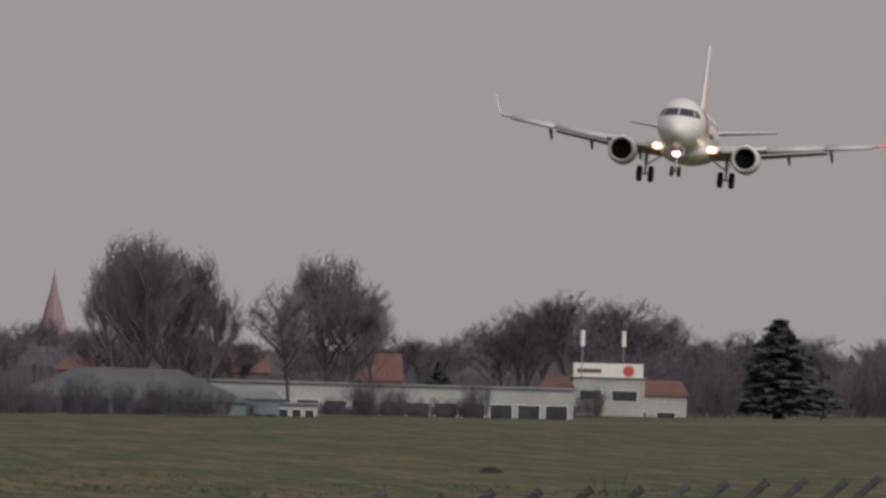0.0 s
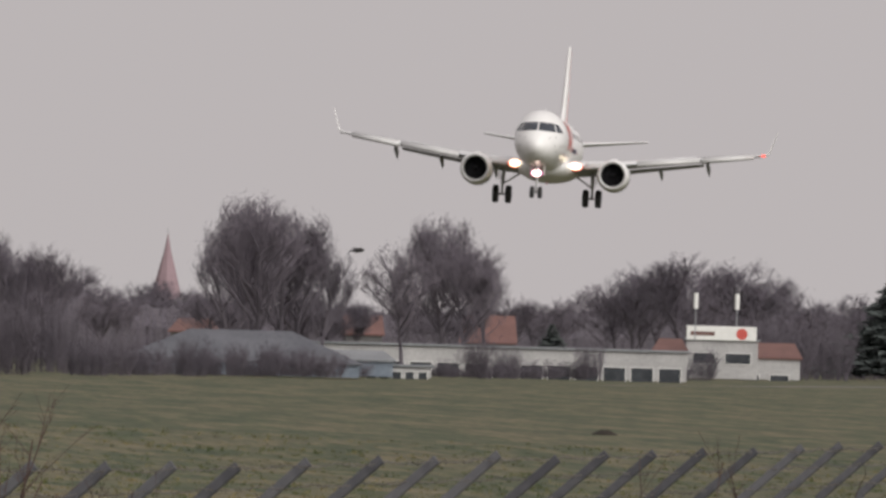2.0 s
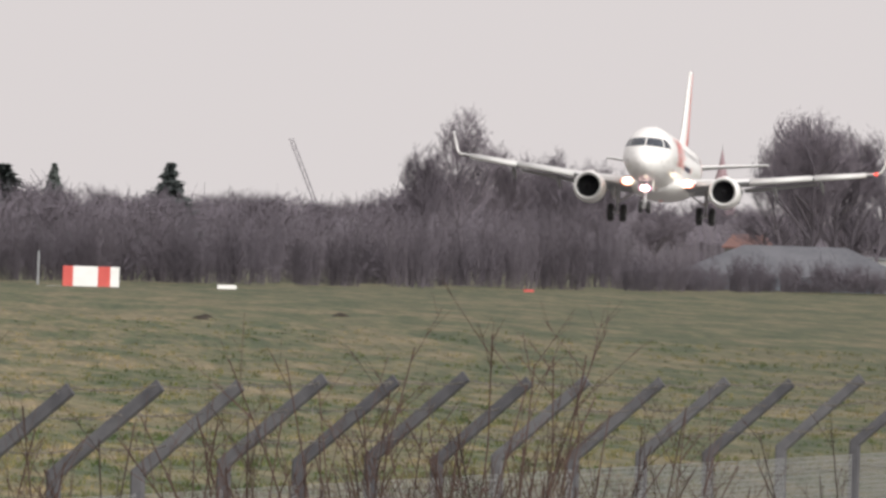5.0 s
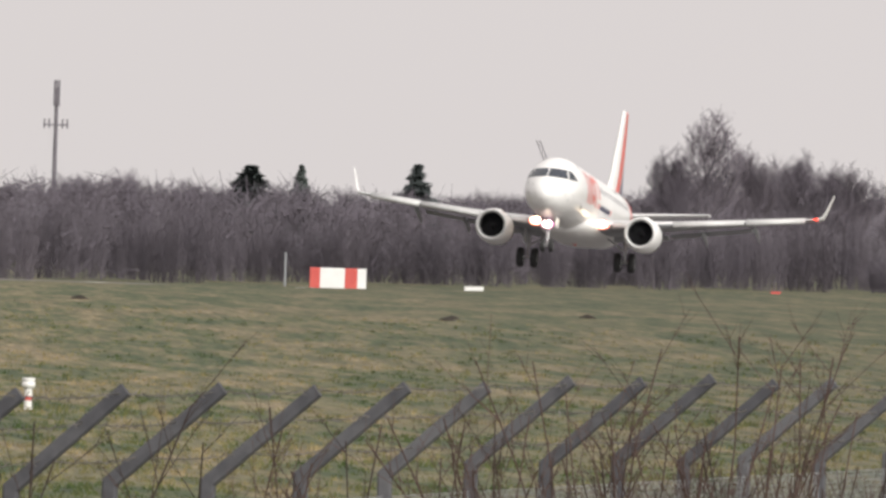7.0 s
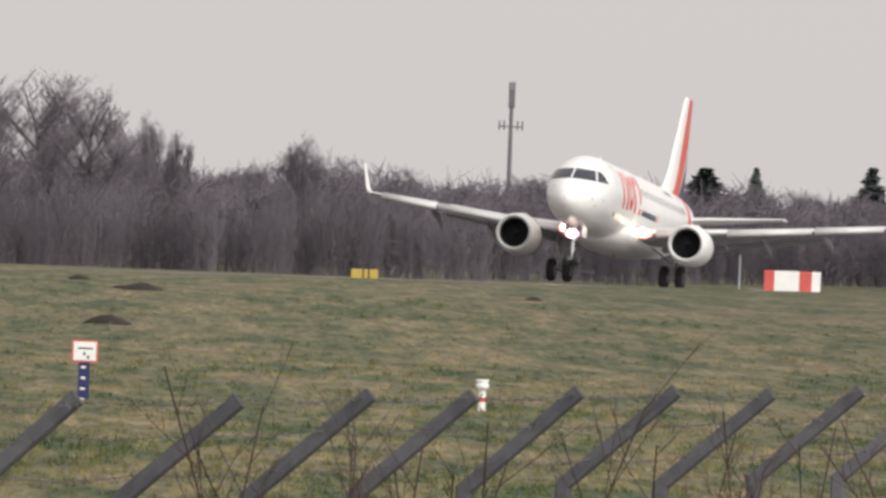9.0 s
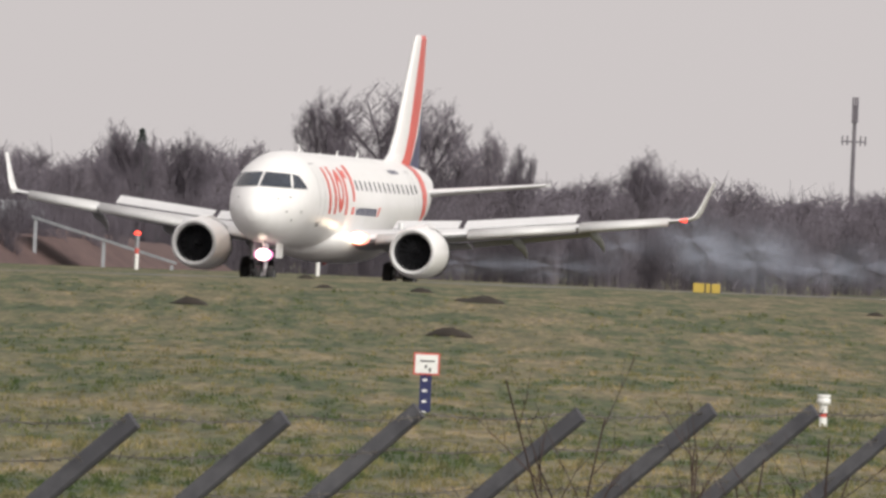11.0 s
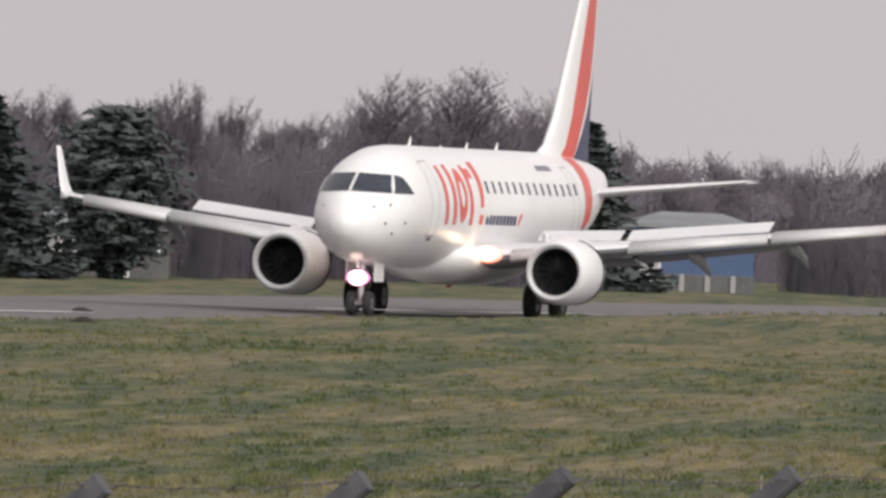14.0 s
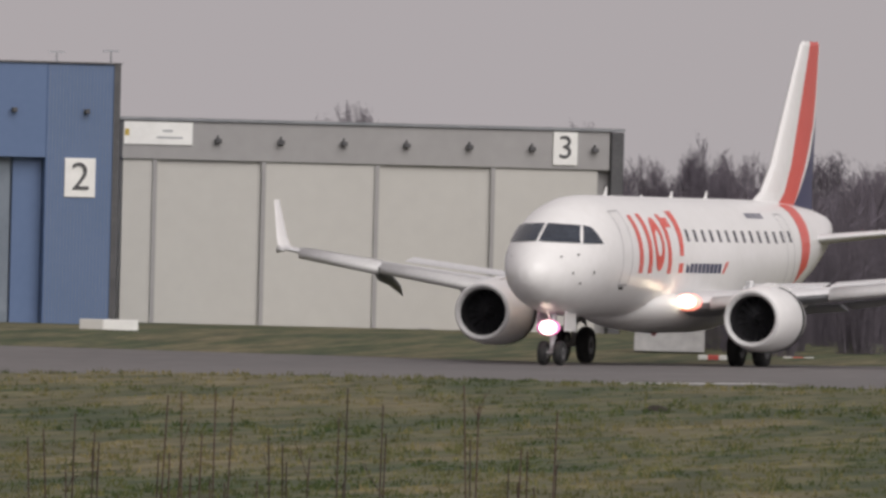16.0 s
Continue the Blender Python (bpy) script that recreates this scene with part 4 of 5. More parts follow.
dip = lambda s: -0.02 - 0.06 * smooth((s - 104) / 14)
POSTS = [43.6, 46.3, 49.0, 51.7, 54.4, 56.84, 59.5, 62.2, 65.06, 67.9, 71.0, 73.7, 76.6, 79.7, 82.85, 85.5, 88.2, 90.8, 93.6, 96.5, 99.2, 102.1, 104.8, 107.5, 110.2, 112.7, 115.85, 119.1, 122.4,
         126.1, 129.75, 133.1, 137.0, 140.6, 144.4, 147.8, 151.5, 155.6, 159.5, 163.1, 167.0, 170.8, 174.5] + [174.5 + 3.8 * k for k in range(1, 14)]
for s in [first + i * STEP for i in range(12, 16)] + POSTS:
    m = Matrix.Translation(strip(s, FENCE_P + rng.uniform(-0.02, 0.02), dip(s) + rng.uniform(-0.02, 0.02))) @ Matrix.Rotation(radians(rng.uniform(-0.3, 0.3)), 4, "X") @ Matrix.Rotation(radians(rng.uniform(-0.5, 0.5)), 4, "Y")
    share("post", post_mesh, fence, m)
# barbed wires on the arms and straining wires on the mesh
for k, (o, z) in enumerate(((0.48, 2.44), (0.32, 2.30), (0.14, 2.13), (0.0, 1.86))):
    segs = []
    for i in range(12, 85):
        for j in range(3):
            a, b = [first + (i + (j + q) / 3) * STEP for q in (0, 1)]
            sag = lambda s: dip(s) - 0.02 * math.sin(math.pi * (((s - first) / STEP) % 1.0))
            segs.append((strip(a, FENCE_P - o, z + sag(a)), strip(b, FENCE_P - o, z + sag(b)), 0.0032, 0.0032))
            if k < 3:
                for q in range(5):
                    c = strip(a + (b - a) * q / 5, FENCE_P - o, z + sag(a + (b - a) * q / 5))
                    d = Vector((rng.uniform(-1, 1), rng.uniform(-1, 1), rng.uniform(-1, 1))) * 0.022
                    segs.append((c - d, c + d, 0.003, 0.003))
    ob = new("barbed_wire" if k < 3 else "line_wire", stick_mesh("wire", segs, WIRE))
    ob.parent = fence
segs = []
s0, s1 = first + 16 * STEP, first + 85 * STEP
n = int((s1 - s0) / 0.06)
for i in range(n):
    s = s0 + i * 0.06
    for dz in (1, -1):
        z0 = 0.02 if dz > 0 else 1.86
        segs.append((strip(s, FENCE_P, z0), strip(s + 1.84, FENCE_P, z0 + dz * 1.84), 0.0016, 0.0016))
ob = new("wire_mesh", stick_mesh("wire_mesh", segs, MESH))
ob.parent = fence
tagged(ob, "thin chain-link mesh", kind="stuff")

# ---- reddish bare shrubs and weeds by the fence ----
def spray(seed, stems, h, wide, r=0.006, forks=5, low=0.78, slant=0.3):
    rng = random.Random(seed)
    segs = []
    for _ in range(stems):
        p = Vector((rng.uniform(-wide, wide), rng.uniform(-wide, wide) * 0.6, -0.03))
        d = Vector((rng.uniform(-slant, slant), rng.uniform(-slant, slant), 1)).normalized()
        top = h * (low + (1 - low) * rng.random() ** 1.6)
        for i in range(6):
            d = (d + Vector((rng.uniform(-0.4, 0.4) * slant, rng.uniform(-0.4, 0.4) * slant, 0.02))).normalized()
            e = p + d * top / 6
            q = r * (1.15 - i * 0.13)
            segs.append((p, e, q, q * 0.85))
            if i > 0:
                for _ in range(rng.randrange(forks)):
                    f = p.lerp(e, rng.random())
                    w = (d + Vector((rng.uniform(-1, 1), rng.uniform(-1, 1), rng.uniform(-0.1, 0.5)))).normalized()
                    g = f + w * top * rng.uniform(0.04, 0.15) * (1.0 if slant > 0.1 else 0.2)
                    segs.append((f, g, q * 0.6, q * 0.3))
                    for _ in range(2):
                        k = f.lerp(g, rng.uniform(0.3, 0.9))
                        w2 = (w + Vector((rng.uniform(-0.8, 0.8), rng.uniform(-0.8, 0.8), 0.2))).normalized()
                        segs.append((k, k + w2 * top * rng.uniform(0.02, 0.06) * (1.0 if slant > 0.1 else 0.25), q * 0.35, q * 0.2))
            p = e
    return stick_mesh("twigs", segs, SHOOT)


def spray_thing(seed, p, r, up, stems, wide, label, forks=5, rad=0.006, low=0.78, slant=0.3):
    h = EYE.z + r * up / TICK
    v = far(p, r)
    ob = tagged(new("bare_shrub", spray(seed, stems, h, wide, rad, forks, low, slant)), label, "shrub", "shrubs along the fence")
    ob.matrix_basis = Matrix.Translation((v.x, v.y, 0.0))


LAB = "leafless reddish-brown shrub standing beside the perimeter fence"
for seed, p, r, up, stems, wide in ((51, -1600, 86, -195, 10, 0.35), (52, -1700, 85, -150, 12, 0.4), (53, -1790, 87, -128, 12, 0.35), (54, -1880, 88, -165, 11, 0.35), (55, -1975, 90, -160, 10, 0.3), (56, -2060, 90, -215, 8, 0.3),
                                    (58, -1990, 84, -235, 14, 0.5), (59, -1830, 82, -260, 14, 0.5), (60, -1680, 80, -280, 14, 0.5),
                                    (61, -780, 74, -215, 6, 0.35), (62, -900, 76, -240, 6, 0.3), (63, -640, 73, -250, 7, 0.3), (64, -1150, 80, -250, 6, 0.4), (65, -1350, 82, -255, 6, 0.3),
                                    (66, -470, 70, -160, 5, 0.2), (67, -400, 70, -280, 6, 0.3), (68, -3290, 120, -120, 4, 0.25), (69, -3180, 120, -200, 6, 0.3), (70, -3350, 118, -190, 6, 0.3), (71, -2420, 104, -215, 4, 0.3), (72, -2150, 95, -240, 6, 0.3),
                                    (73, 1092, 60, -325, 3, 0.05), (74, 1000, 58, -400, 3, 0.4), (75, 1250, 58, -420, 4, 0.3), (76, 250, 66, -300, 2, 0.1), (77, -2270, 98, -235, 5, 0.25), (78, -2600, 104, -225, 4, 0.25)):
    spray_thing(seed, p, r, up, int(stems * 1.7), wide * 1.3, LAB, 7, 0.0085, 0.74, 0.42)
for i, (p, up) in enumerate(((5610, -250), (5490, -250), (5420, -205), (5350, -260), (5210, -215), (5160, -255), (4900, -225), (4860, -280), (5560, -290), (4780, -290))):
    spray_thing(90 + i, p, 40, up, 4, 0.07, "thin dry brown weed stalks standing in the verge", 4, 0.004, 0.94, 0.04)

# ---- buildings beyond the runway ----
CREAM = mat("cream_render", (0.5, 0.47, 0.4), (0.6, 0.57, 0.5), 0.5, 0.85, bump=0.1)
WHITEWALL = mat("white_wall", (0.33, 0.325, 0.33), (0.47, 0.465, 0.465), 0.4, 0.85)
# tile red dulled by distance haze put into the colour
TILES = mat("red_roof_tiles", (0.13, 0.07, 0.063), (0.19, 0.10, 0.09), 0.7, 0.85, bump=0.2)
ROOFGREY = mat("grey_roof_sheet", (0.16, 0.17, 0.185), (0.26, 0.27, 0.285), 0.3, 0.6)
OLDROOF = mat("weathered_roof", (0.072, 0.075, 0.090), (0.13, 0.133, 0.152), 0.3, 0.7)
BLUEGREY = mat("blue_grey_cladding", (0.13, 0.16, 0.20), (0.19, 0.225, 0.27), 0.3, 0.6)
BLUE = mat("blue_cladding", (0.085, 0.138, 0.26), (0.10, 0.155, 0.285), 0.4, 0.55)
DEEPBLUE = mat("dark_blue_cladding", (0.045, 0.08, 0.165), (0.065, 0.105, 0.2), 0.4, 0.55)
DOORGREY = mat("pale_door_sheet", (0.47, 0.46, 0.435), (0.50, 0.49, 0.462), 0.25, 0.6)
BANDGREY = mat("grey_band_sheet", (0.29, 0.284, 0.284), (0.33, 0.323, 0.323), 0.25, 0.6)
DARKGREY = mat("dark_grey_steel", (0.05, 0.05, 0.055), (0.09, 0.09, 0.095), 1, 0.6)
DARKWALL = mat("dark_brick", (0.085, 0.082, 0.085), (0.14, 0.135, 0.135), 0.8, 0.85)
GLASS = mat("dark_window_glass", (0.03, 0.034, 0.04), (0.06, 0.066, 0.075), 1, 0.1)
SIGNRED = mat("sign_red", (0.5, 0.075, 0.065), (0.6, 0.11, 0.09), 2, 0.5)
SIGNWHITE = mat("sign_white", (0.72, 0.72, 0.70), (0.82, 0.82, 0.80), 2, 0.5)
SIGNYELLOW = mat("sign_yellow", (0.42, 0.3, 0.05), (0.5, 0.36, 0.07), 2, 0.5)
STEEL = mat("galvanised_steel", (0.26, 0.27, 0.29), (0.36, 0.37, 0.39), 1, 0.5, 0.4)
SOIL = mat("dark_soil", (0.014, 0.011, 0.008), (0.035, 0.027, 0.02), 3, 0.95, bump=0.6)
EARTH = mat("red_brown_bank", (0.078, 0.047, 0.046), (0.125, 0.078, 0.072), 0.3, 0.95, bump=0.4)
# the spire's brick is greyed: its haze is part of the colour
PINKSTONE = mat("hazy_brick_spire", (0.27, 0.19, 0.215), (0.32, 0.23, 0.25), 0.3, 0.9)


def span(p0, p1, r):
    """Width in metres between two bearings at r."""
    return abs(p1 - p0) / TICK * r


def level(up, r):
    return EYE.z + r * up / TICK


def house(name, p0, p1, top, across, wall, roof_mat, label, category="building", depth=9.0, gable=0.0, ridge=None, windows=(), base=-0.5, turn=0.0, win_mat=None, overhang=0.25):
    """A building between two bearings, its wall up to top; ridge: height of the roof's ridge. windows: (left share, right share, low, high in ticks)."""
    pc = (p0 + p1) / 2
    r = reach(pc, across)
    w = span(p0, p1, r)
    h = level(top, r) - base
    ob = holder(name, facing(pc, r, base, turn))
    tagged(ob, label, category)
    bm = bmesh.new()
    box(bm, -w / 2, w / 2, 0, depth, 0, h)
    body = part("wall", bevelled(bm, 0.03), wall, ob)
    bm = bmesh.new()
    if ridge is None:
        box(bm, -w / 2 - overhang, w / 2 + overhang, -overhang, depth + overhang, h, h + 0.22)
        bevelled(bm, 0.04)
    else:
        k = level(ridge, r) - base - h
        o = overhang
        ring = lambda x, g: [Vector((x, -o, h)), Vector((x + g, depth / 2, h + k)), Vector((x, depth + o, h)), Vector((x, depth + o, h - 0.15)), Vector((x, -o, h - 0.15))]
        loft(bm, [ring(-w / 2 - o, gable), ring(w / 2 + o, -gable)])
    part("roof", bm, roof_mat, ob)
    for a, b, lo, hi in windows:
        x0, x1 = -w / 2 + w * a, -w / 2 + w * b
        z0, z1 = level(lo, r) - base, level(hi, r) - base
        bm = bmesh.new()
        box(bm, x0, x1, -0.04, 0.1, z0, z1)
        wd = part("window", bm, GLASS if win_mat is None else win_mat, ob)
        bm = bmesh.new()
        t = 0.06
        for q in ((x0 - t, x1 + t, z1, z1 + t), (x0 - t, x1 + t, z0 - t, z0), (x0 - t, x0, z0, z1), (x1, x1 + t, z0, z1)):
            box(bm, q[0], q[1], -0.07, 0.05, q[2], q[3])
        part("window_frame", bm, SIGNWHITE, wd)
    return ob, r, w, h


# long shed with a pale curved roof
ob, r, w, h = house("long_shed", -2260, -2680, -58, 188, BLUEGREY, OLDROOF, "long low blue-grey shed with a pale shallow roof", "shed", 16, ridge=-4, gable=5.5)
house("annex", -2600, -2740, -50, 186.5, BLUEGREY, ROOFGREY, "blue-grey lean-to beside the long shed", "shed", 8, ridge=-34, gable=1.0)
house("site_cabin", -2688, -2808, -62, 183, WHITEWALL, ROOFGREY, "low pale site cabin with a row of windows", "cabin", 4, windows=[(0.05 + i * 0.19, 0.18 + i * 0.19, -88, -70) for i in range(5)])
house("terminal_wing", -2560, -3260, -24, 190, WHITEWALL, ROOFGREY, "long white low building with dark window bands", "building", 10, windows=[(0.02 + i * 0.07, 0.075 + i * 0.07, -78, -52) for i in range(14)])
house("control_building", -3258, -3385, 0, 188, WHITEWALL, ROOFGREY, "white stepped building with a lettered board on top", "building", 7, windows=[(0.1, 0.4, -40, -22), (0.55, 0.9, -40, -22)])
house("white_annex", -3330, -3460, -27, 187, WHITEWALL, TILES, "white annex with a red tiled roof", "building", 8, ridge=-1, gable=0.8, windows=[(0.2, 0.45, -80, -58), (0.6, 0.85, -80, -58)])
house("red_roof_house", -3200, -3260, -22, 192, WHITEWALL, TILES, "white house with a red tiled roof", "house", 8, ridge=2, gable=0.8)
house("red_roof_house", -2860, -2955, -14, 225, DARKWALL, TILES, "house with a tall red tiled roof", "house", 9, ridge=34, gable=0.3)
house("red_roof_house", -2345, -2430, -8, 225, DARKWALL, TILES, "house with a red tiled roof behind the shed", "house", 9, ridge=14, gable=1.0)
house("red_roof_house", -2650, -2720, -5, 228, DARKWALL, TILES, "house with a brownish red roof among trees", "house", 9, ridge=28, gable=0.3)
r = reach(-3320, 187)
ob = holder("sign_board", facing(-3320, r, level(1, r)))
tagged(ob, "white board with a red round mark on a roof", "sign")
bm = bmesh.new()
box(bm, -span(0, 62, r), span(0, 62, r), -0.1, 0.15, 0, span(0, 25, r))
part("board", bevelled(bm, 0.03), SIGNWHITE, ob)
bm = bmesh.new()
lathe(bm, [(0, 0.001), (0, span(0, 10, r))], 0, 0, 20)
bm.transform(Matrix.Translation((-span(0, 0, r) + span(0, 36, r), -0.125, span(0, 12, r))) @ Matrix.Rotation(radians(90), 4, "Z"))
part("round_mark", bm, SIGNRED, ob)
bm = bmesh.new()
box(bm, -span(0, 55, r), -span(0, 12, r), -0.12, -0.1, span(0, 8, r), span(0, 15, r))
part("letter_bar", bm, TILES, ob)
for p in (-3273, -3346):
    r = reach(p, 189)
    ob = holder("vent_stack", facing(p, r, level(0, r)))
    tagged(ob, "white capped vent stack on a roof", "vent", "vent stacks on the roof")
    bm = bmesh.new()
    tube(bm, (0, 0, 0), (0, 0, span(0, 62, r)), 0.06, 0.06, 8)
    part("pipe", bm, STEEL, ob)
    bm = bmesh.new()
    tube(bm, (0, 0, span(0, 56, r)), (0, 0, span(0, 84, r)), 0.24, 0.24, 12)
    part("cap", bm, SIGNWHITE, ob)

# church spire
r = 3000.0
ob = holder("church_spire", facing(-2336, r, 0))
tagged(ob, "hazy brick church tower with a pointed spire", "church")
bm = bmesh.new()
box(bm, -1.2, 1.2, -1.2, 1.2, -1, level(60, r))
part("tower", bm, PINKSTONE, ob)
bm = bmesh.new()
z0, z1 = level(48, r), level(162, r)
loft(bm, [[Vector((q * math.cos(k * math.tau / 8), q * math.sin(k * math.tau / 8), z)) for k in range(8)] for z, q in ((z0, 2.3), (z0 + (z1 - z0) * 0.45, 1.25), (z0 + (z1 - z0) * 0.72, 0.55), (z1, 0.06))])
part("spire", bm, PINKSTONE, ob)
bm = bmesh.new()
tube(bm, (0, 0, z1 - 0.3), (0, 0, z1 + 0.9), 0.06, 0.03, 5)
part("finial", bm, STEEL, ob)

# telephone mast
MAST = mat("weathered_mast_steel", (0.13, 0.12, 0.14), (0.19, 0.175, 0.2), 1, 0.6, 0.3)
r = 2200.0
M = 1.45
ob = holder("radio_mast", facing(-718, r, 0))
tagged(ob, "slender grey mobile phone mast above the trees", "mast")
bm = bmesh.new()
tube(bm, (0, 0, -1), (0, 0, level(222, r)), 0.2 * M, 0.13 * M, 10)
part("shaft", bm, MAST, ob)
for x in (-0.17, 0.0, 0.17):
    bm = bmesh.new()
    box(bm, (x - 0.07) * M, (x + 0.07) * M, -0.45, -0.3, level(190, r), level(236, r))
    part("antenna_panel", bevelled(bm, 0.02), MAST, ob)
bm = bmesh.new()
z = level(157, r)
box(bm, -0.95 * M, 0.95 * M, -0.1, 0.1, z - 0.08, z + 0.08)
part("cross_arm", bm, MAST, ob)
for x in (-0.85, -0.5, 0.5, 0.85):
    bm = bmesh.new()
    box(bm, (x - 0.06) * M, (x + 0.06) * M, -0.2, -0.1, z - 0.4, z + 0.65)
    part("antenna_panel", bevelled(bm, 0.02), MAST, ob)

# crane jib behind the wood
r = 2500.0
ob = holder("crane", facing(-1590, r, 0))
tagged(ob, "distant slanted lattice crane jib above the trees", "crane")
bm = bmesh.new()
for dx in (-0.22, 0.22):
    tube(bm, (dx + 4.65, 0, 0), (dx - 1.25, 0, level(158, r)), 0.08, 0.06, 5)
for i in range(16):
    f, g = i / 16, (i + 1) / 16
    zt = level(158, r)
    tube(bm, (4.43 - 5.9 * f, 0, zt * f), (4.87 - 5.9 * g, 0, zt * g), 0.04, 0.04, 4)
part("jib", bm, MAST, ob)

# cream hut, red-and-white mast, blue works, houses
house("cream_hut", 1429, 1652, -106, 178, CREAM, ROOFGREY, "low cream hut with a flat grey roof", "hut", 4, windows=[(0.42, 0.53, -150, -124)], base=-0.6)
ob, r, w, h = house("blue_works", 1985, 2212, -20, 186, DEEPBLUE, ROOFGREY, "blue clad works building with a dark ground floor and pale roof", "building", 12, ridge=2, gable=1.5, windows=[(0.04, 0.26, -125, -88)], win_mat=WHITEWALL, base=-0.6)
bm = bmesh.new()
box(bm, -w / 2 + w * 0.29, w / 2 - 0.02, -0.06, 0.2, 0, level(-108, r) + 0.6)
part("ground_floor_wall", bevelled(bm, 0.02), DARKWALL, ob, "dark grey ground floor wall")
for k in range(3):
    bm = bmesh.new()
    x = -w / 2 + w * (0.42 + 0.2 * k)
    box(bm, x, x + 0.2, -0.14, 0.1, 0, level(-108, r) + 0.6)
    part("pillar", bevelled(bm, 0.02), BANDGREY, ob, "pale pillar")
house("grey_house", 3020, 3262, -62, 186, DARKWALL, ROOFGREY, "dark grey house with pale windows behind trees", "house", 8, ridge=-28, gable=1.2, windows=[(0.08, 0.2, -110, -85), (0.3, 0.42, -110, -85), (0.55, 0.7, -160, -120), (0.78, 0.92, -110, -85)], win_mat=WHITEWALL, base=-0.6)
house("grey_depot", 3490, 3720, -36, 188, BANDGREY, ROOFGREY, "grey depot building with a dark window band", "building", 10, windows=[(0.3, 0.85, -92, -76)], base=-0.6)
house("low_store", 3720, 3860, -105, 187, WHITEWALL, ROOFGREY, "low pale store beside the depot", "shed", 6, base=-0.6)
house("long_roof", 700, 1060, -42, 200, DARKWALL, ROOFGREY, "dark low barn with a long grey roof", "barn", 10, ridge=-10, gable=1.0, base=-0.6)

# sloping sheet roof beside the red-brown bank
r = reach(600, 182)
ob = holder("lean_to", facing(600, r, 0))
tagged(ob, "grey lean-to with a long sloping sheet roof", "shed")
bm = bmesh.new()
w = span(480, 740, r)
za, zb = level(-36, r), level(-108, r)
loft(bm, [[Vector((-w / 2, y, za - 0.12)), Vector((-w / 2, y, za)), Vector((w / 2, y, zb)), Vector((w / 2, y, zb - 0.12))] for y in (0, 5)])
part("roof", bm, ROOFGREY, ob)
for x, z in ((-w / 2 + 0.2, za), (0, (za + zb) / 2), (w / 2 - 0.2, zb)):
    bm = bmesh.new()
    box(bm, x - 0.08, x + 0.08, 0.1, 0.26, -0.6, z - 0.14)
    part("post", bm, STEEL, ob)
bm = bmesh.new()
rows = []
for i in range(60):
    p = 360 + i * 11.5
    hgt = 2.2 * math.sin(math.pi * i / 59) ** 0.6 * (0.9 + 0.12 * noise.noise(Vector((i * 0.3, 0, 0))))
    rows.append([bm.verts.new(far(p, reach(p, a), z=-0.3 + hgt * f)) for a, f in ((183.5, 0), (186, 0.8), (189, 1.0), (193, 0.75), (197, 0))])
for a, b in zip(rows, rows[1:]):
    for i in range(4):
        bm.faces.new((a[i], a[i + 1], b[i + 1], b[i]))
tagged(part("earth_bank", bm, EARTH, smooth=True), "long low red-brown earth bank beyond the runway", "earth bank")


def pole(name, p, across, low, high, rad, label, bands, category, head=None, group="", base=None):
    """An upright pole; bands: (share, share, material)."""
    r = reach(p, across)
    ob = holder(name, facing(p, r, 0))
    tagged(ob, label, category, group)
    z0, z1 = (level(low, r) if base is None else base), level(high, r)
    for a, b, m in bands:
        bm = bmesh.new()
        tube(bm, (0, 0, z0 + (z1 - z0) * a), (0, 0, z0 + (z1 - z0) * b), rad, rad, 10)
        part("shaft", bm, m, ob)
    if head:
        bm = bmesh.new()
        bmesh.ops.create_uvsphere(bm, u_segments=10, v_segments=6, radius=head[0], matrix=Matrix.Translation((0, 0, z1 + head[0])) @ Matrix.Diagonal((1.5, 1, 0.9, 1)))
        part("lamp", bm, head[1], ob, smooth=True)
    return ob, r


pole("marker_mast", 1234, 176, -160, 12, 0.09, "red and white banded marker mast beyond the runway", [(0, 0.08, SIGNRED), (0.08, 0.42, SIGNWHITE), (0.42, 0.78, SIGNRED), (0.78, 1.0, SIGNRED)], "mast", (0.12, SIGNRED), base=-0.5)
for p, hi in ((541, -64), (220, -62)):
    ob, r = pole("approach_light", p, 176.0, -110, hi, 0.09, "white post with a glowing red lamp beside the runway", [(0, 0.6, SIGNWHITE), (0.6, 0.72, SIGNRED), (0.72, 1.0, STEEL)], "runway light", (0.11, BEACON), "lights beside the runway", base=-0.3)
pole("lamp_post", 2251, 182, -200, -50, 0.07, "slim grey lamp post with a pale head", [(0, 1, STEEL)], "lamp post", (0.09, SIGNWHITE), base=-0.5)
pole("lamp_post", -1132, 180, -110, -55, 0.07, "short pale post at the wood's edge", [(0, 1, STEEL)], "post", None, base=-0.5)


def block(name, p0, p1, low, high, across, mats, label, category, depth=0.8, group="", base=None):
    """A box-like sign or cabinet, with upright fields of colour; it stands on low feet."""
    pc = (p0 + p1) / 2
    r = reach(pc, across)
    w = span(p0, p1, r)
    z0, z1 = level(low, r), level(high, r)
    g = ground_z(r * math.cos(pc / TICK + RUN), across)
    z0 = min(z0, g + 0.1)
    ob = holder(name, facing(pc, r, 0))
    tagged(ob, label, category, group)
    x = -w / 2
    for share_w, m in mats:
        bm = bmesh.new()
        box(bm, x, x + w * share_w, 0, depth, z0, z1)
        part("panel", bevelled(bm, 0.02), m, ob)
        x += w * share_w
    for fx in (-0.35, 0.35):
        bm = bmesh.new()
        box(bm, fx * w - 0.05, fx * w + 0.05, depth * 0.4, depth * 0.6, min(g, z0) - 0.05, z0)
        part("foot", bm, DARKGREY, ob)
    return ob


